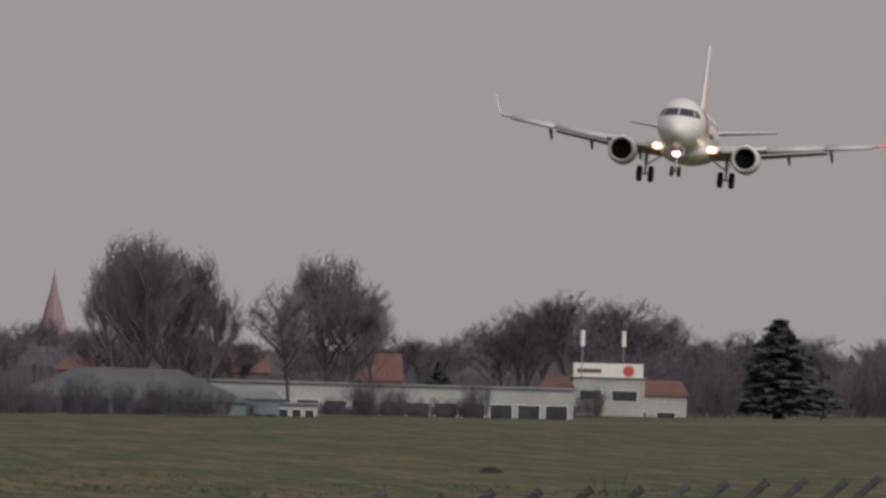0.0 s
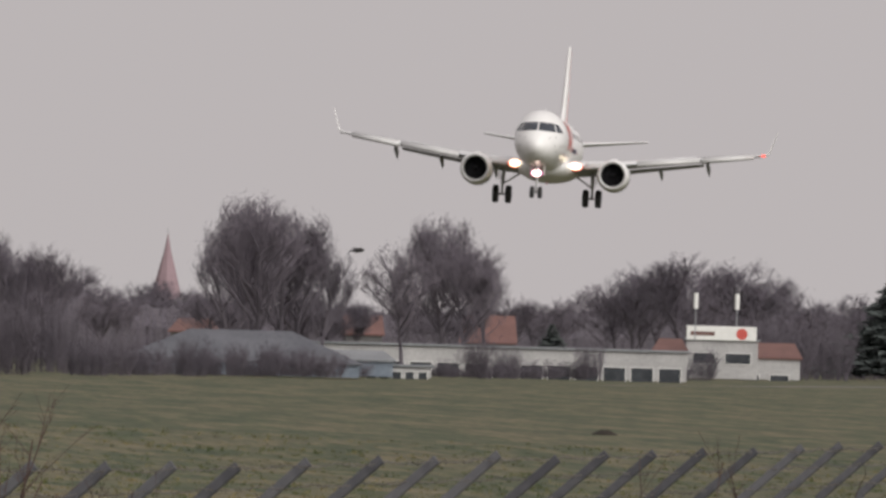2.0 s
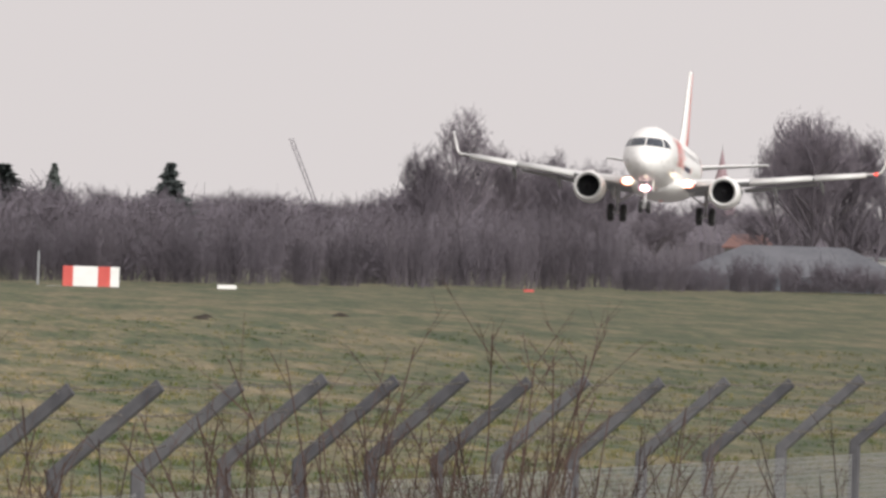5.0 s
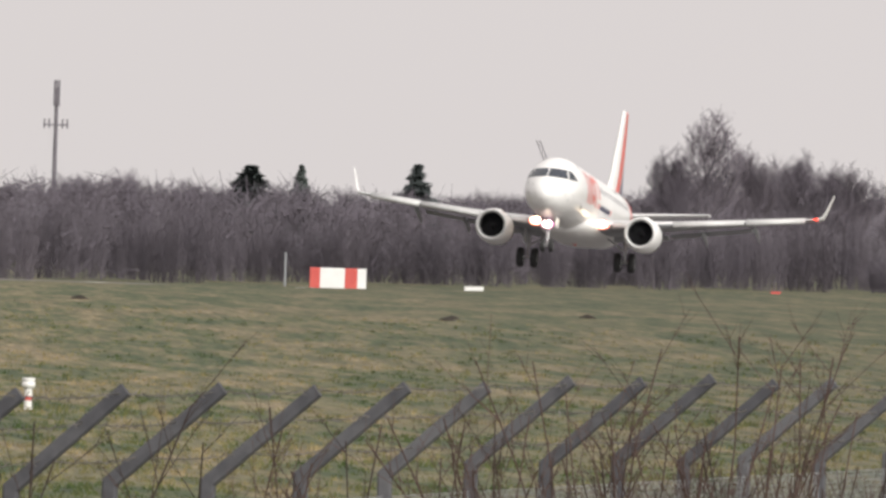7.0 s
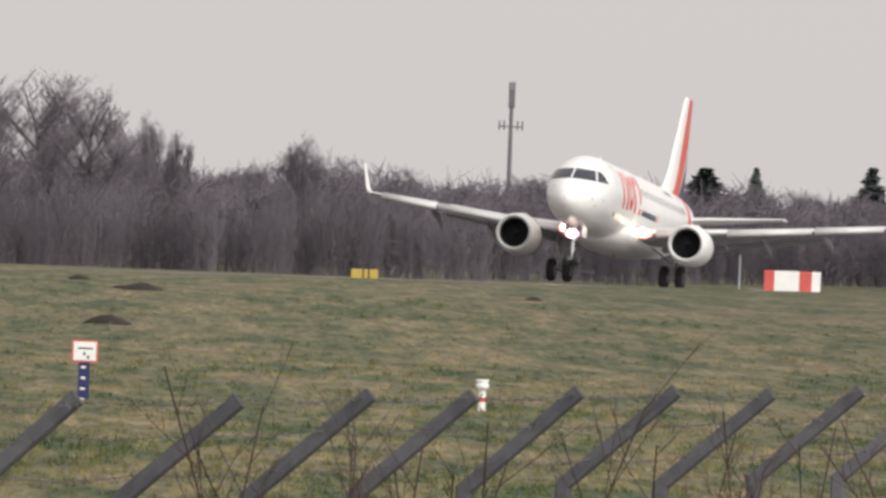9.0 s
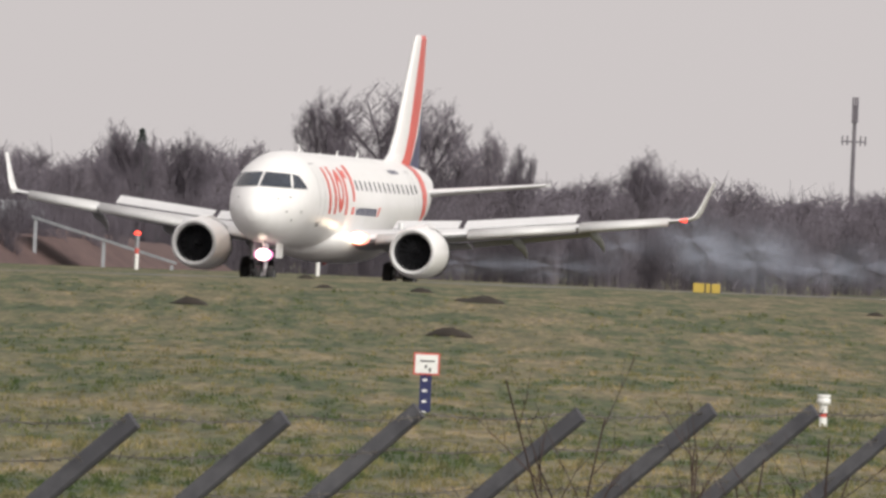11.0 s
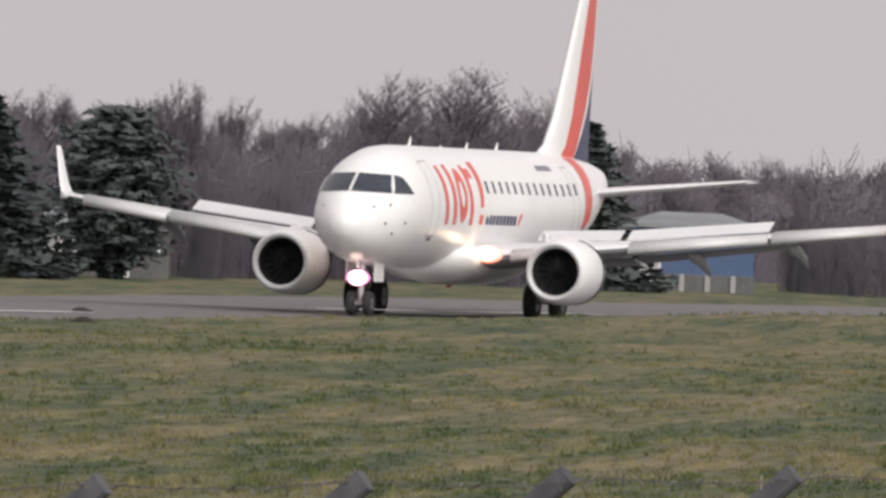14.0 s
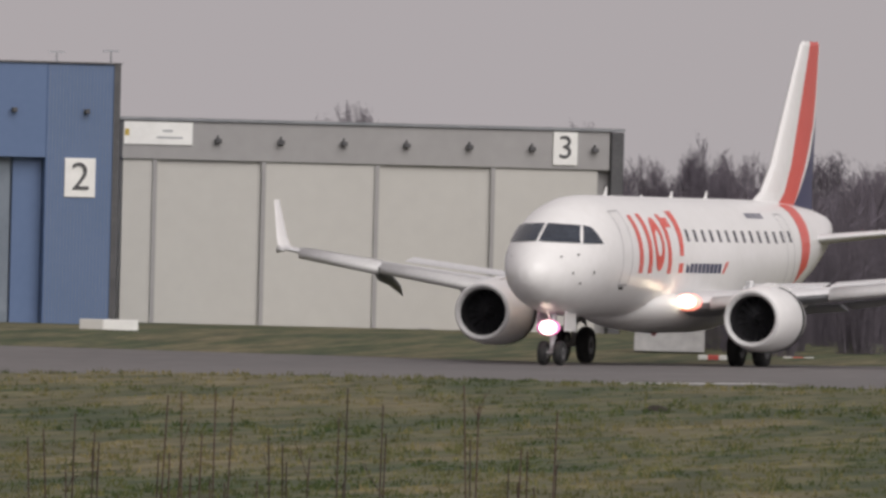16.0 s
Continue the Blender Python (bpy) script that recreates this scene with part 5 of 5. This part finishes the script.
block("localiser_cabinet", -1176, -1276, -112, -80, 150, [(0.18, SIGNRED), (0.44, SIGNWHITE), (0.22, SIGNRED), (0.16, SIGNWHITE)], "red and white striped equipment cabinet by the runway", "cabinet", 1.2)
block("marker_box", -1450, -1484, -116, -105, 150, [(1, SIGNWHITE)], "small white marker box beside the runway", "marker", 0.5)
block("orange_marker", -1992, -2010, -106, -96, 150, [(1, SIGNRED)], "small red-orange marker board beside the runway", "marker", 0.3)
block("runway_sign", -445, -493, -117, -105, 124, [(0.42, SIGNYELLOW), (0.05, DARKGREY), (0.16, SIGNYELLOW), (0.05, DARKGREY), (0.32, SIGNYELLOW)], "yellow runway guidance sign with dark bars", "sign", 0.25)
block("white_board", 872, 970, -150, -142, 140, [(1, SIGNWHITE)], "low white board lying beside the runway", "marker", 0.3)
block("white_board", 2700, 2752, -166, -160, 176, [(1, SIGNWHITE)], "low white board beside the runway", "marker", 0.3)
block("white_board", 3430, 3482, -204, -198, 182, [(1, SIGNWHITE)], "low white board beside the runway", "marker", 0.3)
for p in (4500, 4350):
    block("barrier", p - 28, p + 28, -206, -197, 183, [(0.3, SIGNWHITE), (0.35, SIGNRED), (0.35, SIGNWHITE)], "low red and white plastic barrier on the grass", "barrier", 0.4, "barriers by the hangar")
block("generator_box", 4517, 4642, -193, -135, 188, [(1, WHITEWALL)], "pale grey equipment container beside the hangar", "container", 2.5)

# ---- the hangars ----
FONT_MAT = DARKGREY


def numeral(text, x, y, z, size, parent):
    cu = bpy.data.curves.new("numeral", "FONT")
    cu.body, cu.size, cu.extrude = text, size, 0.01
    cu.align_x, cu.align_y = "CENTER", "CENTER"
    tmp = bpy.data.objects.new("tmp", cu)
    scene.collection.objects.link(tmp)
    me = bpy.data.meshes.new_from_object(tmp.evaluated_get(bpy.context.evaluated_depsgraph_get()))
    bpy.data.objects.remove(tmp)
    me.materials.clear()
    me.materials.append(FONT_MAT)
    ob = new("numeral", me)
    ob.parent = parent
    ob.matrix_basis = Matrix.Translation((x, y, z)) @ Matrix.Rotation(radians(90), 4, "X")
    return ob


R3 = 655.0
U3 = R3 / TICK
zt = lambda up: level(up, R3)
BASE = -0.15
han = holder("hangar", facing(4670, R3 * 1.012, 0, 10))          # origin at its right-hand front corner
tagged(han, "pale grey hangar with tall sliding doors and a numbered board", "hangar")
W3 = 893 * U3 / math.cos(radians(10))
top3, band3 = zt(196), zt(126)
bm = bmesh.new()
box(bm, -W3, 0, 0.4, 28, BASE, top3 - 0.1)
part("wall", bm, BANDGREY, han)
bm = bmesh.new()
box(bm, -W3, -0.42, 0, 0.4, band3, top3)
part("header_band", bevelled(bm, 0.03), BANDGREY, han, "grey sheet band over the doors")
bm = bmesh.new()
box(bm, -W3 - 0.1, 0.05, -0.1, 28.2, top3, top3 + 0.1)
part("roof_edge", bm, ROOFGREY, han)
bm = bmesh.new()
box(bm, -0.4, 0.02, -0.12, 0.4, BASE, top3 - 0.02)
part("end_pier", bevelled(bm, 0.03), DARKGREY, han, "dark end pier")
edges = [0.0, 0.067, 0.284, 0.51, 0.742, 0.955]
for i, (a, b) in enumerate(zip(edges, edges[1:])):
    bm = bmesh.new()
    y = 0.10 + 0.07 * (i % 2)
    box(bm, -W3 + W3 * a + 0.05, -W3 + W3 * b - 0.05, y, y + 0.15, BASE + 0.05, band3)
    door = part("sliding_door", bevelled(bm, 0.02), DOORGREY, han, "pale sliding door leaf")
    for k in range(1, 5):
        x = -W3 + W3 * (a + (b - a) * k / 5)
        bm = bmesh.new()
        box(bm, x - 0.006, x + 0.006, y - 0.004, y + 0.02, BASE + 0.08, band3 - 0.03)
        part("seam", bm, DOORGREY, door)
    if i:
        bm = bmesh.new()
        x = -W3 + W3 * a
        box(bm, x - 0.07, x + 0.07, 0.02, 0.1, BASE + 0.05, band3)
        part("door_post", bm, BANDGREY, han)
for k in range(8):
    x = -W3 + W3 * (0.19 + 0.1255 * k)
    if x > -0.5:
        continue
    bm = bmesh.new()
    box(bm, x - 0.1, x + 0.1, -0.28, 0, zt(158), zt(166))
    box(bm, x - 0.03, x + 0.03, -0.1, 0, zt(166), zt(172))
    part("flood_lamp", bevelled(bm, 0.015), DARKGREY, han)
bm = bmesh.new()
box(bm, -W3 + 0.05, -W3 + 126 * U3, -0.06, 0, zt(153), zt(193))
bn = part("banner", bm, SIGNWHITE, han, "white banner with faint bars")
for x0, x1, u0, u1, m in ((62, 108, 164, 167, STEEL), (72, 90, 176, 179, STEEL), (4, 12, 168, 180, SIGNYELLOW)):
    bm = bmesh.new()
    box(bm, -W3 + x0 * U3, -W3 + x1 * U3, -0.07, -0.06, zt(u0), zt(u1))
    part("bar", bm, m, bn)
xs3 = -105 * U3
bm = bmesh.new()
box(bm, xs3 - 22 * U3, xs3 + 22 * U3, -0.07, 0, zt(134), zt(193))
brd = part("number_board", bevelled(bm, 0.01), SIGNWHITE, han, "white board with a dark numeral")
numeral("3", xs3, -0.085, zt(164), 58 * U3, brd)
bm = bmesh.new()
box(bm, -W3 + 545 * U3, -W3 + 566 * U3, 0.02, 0.1, BASE + 0.05, BASE + 0.35)
part("vent", bm, DARKGREY, han)

R2 = 640.0
U2 = R2 / TICK
zu = lambda up: level(up, R2)
han2 = holder("blue_hangar", facing(5563, R2, 0, 9))
tagged(han2, "tall blue clad hangar with a numbered white board", "hangar")
W2 = 620 * U2
bm = bmesh.new()
box(bm, -130 * U2, 0, 0, 24, BASE, zu(291))
part("wall", bevelled(bm, 0.03), BLUE, han2, "blue corner wall")
bm = bmesh.new()
box(bm, -W2, -130 * U2, 0, 24, zu(124), zu(291))
part("wall", bm, BLUE, han2, "blue wall over the door")
bm = bmesh.new()
box(bm, -10 * U2, 0.03, -0.05, 0.1, BASE, zu(291))
part("corner_trim", bm, DARKGREY, han2)
bm = bmesh.new()
box(bm, -W2, 0.06, -0.08, 24.1, zu(291), zu(294))
part("roof_edge", bm, DARKGREY, han2)
for k in range(9):
    bm = bmesh.new()
    x1 = -130 * U2 - k * 56 * U2
    box(bm, x1 - 54 * U2, x1 - 1 * U2, 0.5 + 0.05 * (k % 2), 0.65 + 0.05 * (k % 2), BASE + 0.05, zu(124))
    part("door_leaf", bevelled(bm, 0.02), BLUE if k != 1 else BLUEGREY, han2, "blue door leaf")
for k in range(22):
    bm = bmesh.new()
    x = -4 * U2 - k * 6 * U2
    box(bm, x - 0.008, x + 0.008, -0.012, 0.0, BASE, zu(290))
    if x > -128 * U2:
        part("seam", bm, BLUEGREY, han2)
    else:
        bm.free()
for x in (-58, -188, -330):
    bm = bmesh.new()
    box(bm, x * U2 - 0.08, x * U2 + 0.08, -0.26, 0, zu(203), zu(211))
    part("flood_lamp", bevelled(bm, 0.015), DARKGREY, han2)
bm = bmesh.new()
box(bm, -95 * U2, -40 * U2, -0.06, 0, zu(55), zu(124))
brd = part("number_board", bevelled(bm, 0.01), SIGNWHITE, han2, "white board with a dark numeral")
numeral("2", -67 * U2, -0.075, zu(89), 70 * U2, brd)
for x, h in ((-8, 24), (-105, 20)):
    bm = bmesh.new()
    tube(bm, (x * U2, 1, zu(293)), (x * U2, 1, zu(293 + h)), 0.03, 0.02, 6)
    box(bm, x * U2 - 0.25, x * U2 + 0.25, 0.95, 1.05, zu(290 + h), zu(293 + h))
    part("roof_antenna", bm, STEEL, han2)
block("concrete_block", 5520, 5624, -190, -160, 207, [(0.4, DOORGREY), (0.6, SIGNWHITE)], "pale concrete blocks in front of the hangar", "block", 0.8)

# ---- small things on the grass ----
def grass_hit(p, up):
    """Distance and height at which a line of sight meets the grass."""
    a = p / TICK
    for d in range(60, 700, 2):
        g = ground_z(d * math.cos(a + RUN), d * math.sin(a + RUN))
        if EYE.z + d * up / TICK <= g:
            return float(d), g
    return 400.0, 0.0


# plate on a banded post on the grass
r, g0 = grass_hit(20, -357)
ob = holder("marker_plate", facing(20, r, 0))
tagged(ob, "white red-edged plate on a dark banded post", "sign")
u = r / TICK
zz = lambda up: level(up, r)
bm = bmesh.new()
box(bm, -10 * u - 0.005, 10 * u, 0, 0.05, g0 - 0.05, zz(-252))
part("post", bm, NAVY, ob)
for k in range(5):
    bm = bmesh.new()
    box(bm, -6 * u, 2 * u, -0.006, 0, zz(-356 + k * 19), zz(-352 + k * 19))
    part("white_bar", bm, SIGNWHITE, ob)
bm = bmesh.new()
box(bm, -23 * u, 23 * u, -0.02, 0, zz(-288), zz(-249))
pl = part("plate", bm, SIGNRED, ob, "red rim")
bm = bmesh.new()
box(bm, -20 * u, 20 * u, -0.024, -0.02, zz(-285), zz(-252))
part("face", bm, SIGNWHITE, pl, "white face")
for x0, x1, lo, hi in ((-12, 14, -265, -262), (-3, 1, -276, -270), (4, 8, -282, -276)):
    bm = bmesh.new()
    box(bm, x0 * u, x1 * u, -0.027, -0.024, zz(lo), zz(hi))
    part("bar", bm, DARKGREY, pl)
# white peg with a cap
r, g0 = grass_hit(-685, -352)
u = r / TICK
v = far(-685, r)
ob = holder("marker_peg", Matrix.Translation((v.x, v.y, 0)))
tagged(ob, "short white marker peg with a round cap", "marker")
bm = bmesh.new()
tube(bm, (0, 0, g0 - 0.03), (0, 0, level(-303, r)), 7 * u, 7 * u, 12)
part("stem", bm, SIGNWHITE, ob)
bm = bmesh.new()
z = level(-310, r)
loft(bm, [[Vector((q * u * math.cos(k * math.tau / 14), q * u * math.sin(k * math.tau / 14), z + h * u)) for k in range(14)] for h, q in ((0, 8), (1, 12), (10, 12), (12, 9), (14, 12), (18, 11))])
part("cap", bm, SIGNWHITE, ob, smooth=True)
bm = bmesh.new()
loft(bm, [[Vector((q * u * math.cos(k * math.tau / 14), q * u * math.sin(k * math.tau / 14), z + h * u)) for k in range(14)] for h, q in ((-22, 7.4), (-14, 7.4))])
part("band", bm, SIGNRED, ob)


def molehill(p, up, wide, seed):
    """A heap of dark soil where the line of sight meets the grass."""
    a = p / TICK
    best, prev = None, None
    for d in range(60, 700, 2):
        s, q = d * math.cos(a + RUN), d * math.sin(a + RUN)
        if EYE.z + d * up / TICK <= ground_z(s, q):
            best = (d, ground_z(s, q))
            break
    if not best:
        return
    d, g = best
    rg = random.Random(seed)
    w = wide / TICK * d / 2
    bm = bmesh.new()
    rings = []
    for f, h in ((1.0, -0.04), (0.8, 0.25), (0.5, 0.75), (0.2, 1.0)):
        rings.append([Vector((w * f * math.cos(k * math.tau / 14) * rg.uniform(0.8, 1.15), w * f * math.sin(k * math.tau / 14) * rg.uniform(0.8, 1.15), min(w * 0.32, 0.2) * h * rg.uniform(0.8, 1.2))) for k in range(14)])
    loft(bm, rings)
    ob = tagged(part("molehill", bm, SOIL, smooth=True), "small heap of dark soil on the grass", "molehill", "molehills on the airfield")
    v = far(p, d)
    ob.matrix_basis = Matrix.Translation((v.x, v.y, g))


for i, (p, up, w) in enumerate(((444, -181, 75), (-41, -156, 40), (207, -143, 40), (34, -143, 45), (-16, -219, 90), (-1421, -168, 40), (-3118, -172, 50), (3170, -221, 56), (3611, -301, 75), (3167, -238, 55), (-105, -108, 40), (-1430, -165, 36), (240, -128, 40), (-75, -158, 90),
                                (-1670, -155, 35), (-2150, -128, 40), (2350, -170, 40), (4600, -300, 60), (-770, -150, 40))):
    molehill(p, up, w, 200 + i)

# ---- tyre smoke left at the touchdown: a few large soft-edged wisps ----
SMOKE = bpy.data.materials.new("pale_smoke")
SMOKE.use_nodes = True
st = SMOKE.node_tree
pb = st.nodes["Principled BSDF"]
pb.inputs["Base Color"].default_value = (0.46, 0.51, 0.62, 1)
pb.inputs["Roughness"].default_value = 1.0
fade = st.nodes.new("ShaderNodeAttribute")
fade.attribute_name = "fade"
wisp = st.nodes.new("ShaderNodeTexNoise")
wisp.inputs["Scale"].default_value, wisp.inputs["Detail"].default_value = 0.5, 4.0
tc = st.nodes.new("ShaderNodeTexCoord")
st.links.new(tc.outputs["Object"], wisp.inputs[0])
thin = st.nodes.new("ShaderNodeMapRange")
thin.inputs[1].default_value, thin.inputs[2].default_value, thin.inputs[3].default_value, thin.inputs[4].default_value = 0.25, 0.75, 0.05, 0.30
st.links.new(wisp.outputs[0], thin.inputs[0])
dim = st.nodes.new("ShaderNodeMath")
dim.operation = "MULTIPLY"
st.links.new(fade.outputs["Fac"], dim.inputs[0])
st.links.new(thin.outputs[0], dim.inputs[1])
st.links.new(dim.outputs[0], pb.inputs["Alpha"])


def puff(seed, wide, high, n):
    """n upright soft discs one behind another."""
    rg = random.Random(seed)
    vs, fs, fd = [], [], []
    for i in range(n):
        c = Vector((rg.uniform(-0.5, 0.5) * wide, i * 2.5, rg.uniform(0.2, 0.9) * high))
        q = rg.uniform(0.7, 1.2)
        o = len(vs)
        vs.append(c)
        fd.append(1.0)
        for ring, f in ((0.35, 0.75), (0.7, 0.25), (1.0, 0.0)):
            for k in range(16):
                w = k * math.tau / 16
                vs.append(c + Vector((math.cos(w) * q * wide * ring, 0.3 * math.sin(3 * w), math.sin(w) * q * high * ring)))
                fd.append(f)
        for k in range(16):
            j = (k + 1) % 16
            fs.append((o, o + 1 + k, o + 1 + j))
            for t in (0, 16):
                fs.append((o + 1 + t + k, o + 17 + t + k, o + 17 + t + j, o + 1 + t + j))
    me = bpy.data.meshes.new("smoke_puff")
    me.from_pydata(vs, [], fs)
    at = me.attributes.new("fade", "FLOAT", "POINT")
    at.data.foreach_set("value", fd)
    me.materials.append(SMOKE)
    ob = new("smoke_puff", me)
    ob.visible_shadow = False
    return tagged(ob, "thin bluish tyre smoke drifting over the runway", "smoke", "tyre smoke at touchdown", "stuff")


PUFFS = []
for i, (p, wide, high, n) in enumerate(((-430, 2.6, 2.2, 2), (-540, 3.4, 1.9, 2), (-660, 3.6, 1.4, 2), (-330, 2.2, 1.5, 1), (-220, 3.2, 0.7, 1), (-60, 3.2, 0.6, 1))):
    r = reach(p, 166)
    PUFFS.append((puff(300 + i, wide, high, n), far(p, r, z=0.3)))

# ---- a bird that crosses the airfield ----
FEATHER = mat("dark_feathers", (0.02, 0.019, 0.02), (0.05, 0.048, 0.05), 4, 0.8)
bird = holder("bird")
tagged(bird, "small dark bird flying over the airfield", "bird")
bm = bmesh.new()
lathe(bm, [(0.16, 0.003), (0.13, 0.03), (0.05, 0.05), (-0.06, 0.045), (-0.13, 0.02), (-0.22, 0.012)], 0, 0, 10, True)
part("body", bm, FEATHER, bird, smooth=True)
BIRD_WINGS = []
for sg in (1, -1):
    bm = bmesh.new()
    loft(bm, [[Vector((0.07 - f * 0.03, sg * (0.03 + y), 0.0)), Vector((-0.06 - f * 0.05, sg * (0.03 + y), 0.0)), Vector((-0.05 - f * 0.05, sg * (0.03 + y), 0.012 * (1 - f))), Vector((0.06 - f * 0.04, sg * (0.03 + y), 0.014 * (1 - f) + 0.002))] for y, f in ((0, 0), (0.14, 0.4), (0.3, 1.0))])
    BIRD_WINGS.append((part("wing", bm, FEATHER, bird), sg))
BIRD = [(0, -2150, 20), (0.5, -2290, 36), (1, -2446, 49), (1.5, -2624, 97), (2, -2673, 142), (2.5, -2767, 176), (3, -2881, 176), (3.5, -2903, 158), (4, -2995, 136),
        (4.5, -3100, 120), (6, -3500, 100), (16, -6400, 60)]


# ---- what moves ----
HEAD = -90 - math.degrees(RUN)
# seconds, place of the wheels' middle, bank, nose-up angle, yaw off the runway's line
FLIGHT = [
    (0, 124.49, 1293.59, 16.06, -3.32, 2.27, 1.86),
    (0.5, 117.36, 1259.20, 14.68, -4.57, 2.06, 2.28),
    (1, 110.81, 1230.89, 13.39, -4.83, 1.59, 2.25),
    (1.5, 104.73, 1202.14, 12.30, -2.89, 1.46, 1.98),
    (2, 97.72, 1166.03, 11.11, -1.67, 1.71, 2.60),
    (2.5, 91.92, 1140.96, 9.98, -1.45, 2.25, 2.74),
    (3, 87.45, 1143.00, 8.57, -3.09, 3.04, 3.14),
    (3.5, 90.93, 1262.87, 6.85, -4.46, 3.50, 3.11),
    (4, 86.03, 1256.48, 6.07, -1.71, 3.49, 3.02),
    (4.5, 79.71, 1221.19, 5.36, -0.86, 2.86, 2.55),
    (7, 49.03, 1069.75, 1.51, -1.50, 4.90, -0.12),
    (7.5, 43.04, 1037.29, 1.17, 0.33, 5.26, -0.75),
    (8, 35.92, 984.58, 0.92, -0.93, 4.88, -1.03),
    (8.5, 29.74, 954.65, 0.74, -1.77, 4.86, -1.38),
    (11, -4.05, 723.56, 0.32, 0.03, 0.47, -0.87),
    (11.5, -10.20, 695.83, 0.31, -0.23, 0.11, -0.43),
    (12, -16.71, 670.85, 0.28, -0.06, 0.16, 0.31),
    (12.5, -22.60, 646.00, 0.21, 0.07, 0.12, 0.81),
    (13, -28.77, 619.09, 0.24, 0.16, -0.07, 1.53),
    (13.5, -34.37, 597.32, 0.25, 0.07, -0.19, 1.84),
    (14, -39.89, 569.95, -0.00, 0.18, -0.01, 0.65),
    (14.5, -45.02, 546.60, -0.08, -0.01, -0.06, 0.83),
    (15, -50.75, 523.83, -0.09, -0.02, -0.08, 1.61),
    (15.5, -59.19, 529.70, -0.09, 0.06, -0.19, 2.10),
    (16, -73.35, 570.57, -0.28, -0.06, -0.04, 1.64),
]
# seconds and degrees by which the spoilers stand up
FLEX, DROP = 1.3, 0.38                     # the wings bend up in flight, the wheels hang lower
SPOIL = [(0, 0), (9.8, 0), (10.4, 22), (15.3, 22), (16, 8)]


def motions():
    walk(plane, [(t, pose(x, y, z, bank, -nose, HEAD + yaw)) for t, x, y, z, bank, nose, yaw in FLIGHT])
    for ob in plane.children:
        if ob.name.startswith("spoiler"):
            hx, hy, hz = ob["hinge"]
            k = math.copysign(1.0, hy)
            lift = lambda a: Matrix.Rotation(radians(k * a), 4, "X")
            axis = Vector(ob["axis"]) * k
            walk(ob, [(t, lift(0 if t > 9.9 else FLEX) @ Matrix.Translation((hx, hy, hz)) @ Matrix.Rotation(radians(d), 4, axis)) for t, d in SPOIL])
        elif ob.name.split(".")[0] == "wing":
            k = 1.0 if ob["side"] > 0 else -1.0
            walk(ob, [(t, pose(0, 0, 0, k * a, 0, 0)) for t, a in ((0, FLEX), (9.0, FLEX), (10.2, 0), (16, 0))])
        elif ob.name.startswith("gear_leg"):
            walk(ob, [(t, pose(0, 0, -d, 0, 0, 0)) for t, d in ((0, DROP), (9.3, DROP), (9.9, 0), (16, 0))])
    walk(bird, [(t, Matrix.Translation(far(p, 480, up=u)) @ pose(0, 0, 0, 0, -6, 8)) for t, p, u in BIRD])
    for wg, sg in BIRD_WINGS:
        walk(wg, [(i * 0.1, pose(0, 0, 0, sg * 38 * math.sin(i * 1.9), 0, 0)) for i in range(161)])
    for i, (ob, v) in enumerate(PUFFS):
        a, b = v + Vector((0, 0, -9)), v + Vector((3.0, 2.0, 0.5))
        walk(ob, [(t, Matrix.Translation(q)) for t, q in ((0, a), (9.3 + 0.12 * i, a), (10.2 + 0.05 * i, v), (12.0, b), (13.4, b + Vector((3, 2, -9))), (16, b + Vector((3, 2, -9))))])
    for wh, r in WHEELS:
        base = wh.matrix_basis.translation.copy()
        rows, turn = [], 0.0
        for i in range(0, 161):
            t = i * 0.1
            turn += 0 if t < 9.6 else 55
            hang = DROP * (1 - smooth((t - 9.3) / 0.6))
            rows.append((t, pose(base.x, base.y, base.z - hang, 0, turn, 0)))
        walk(wh, rows)


motions()
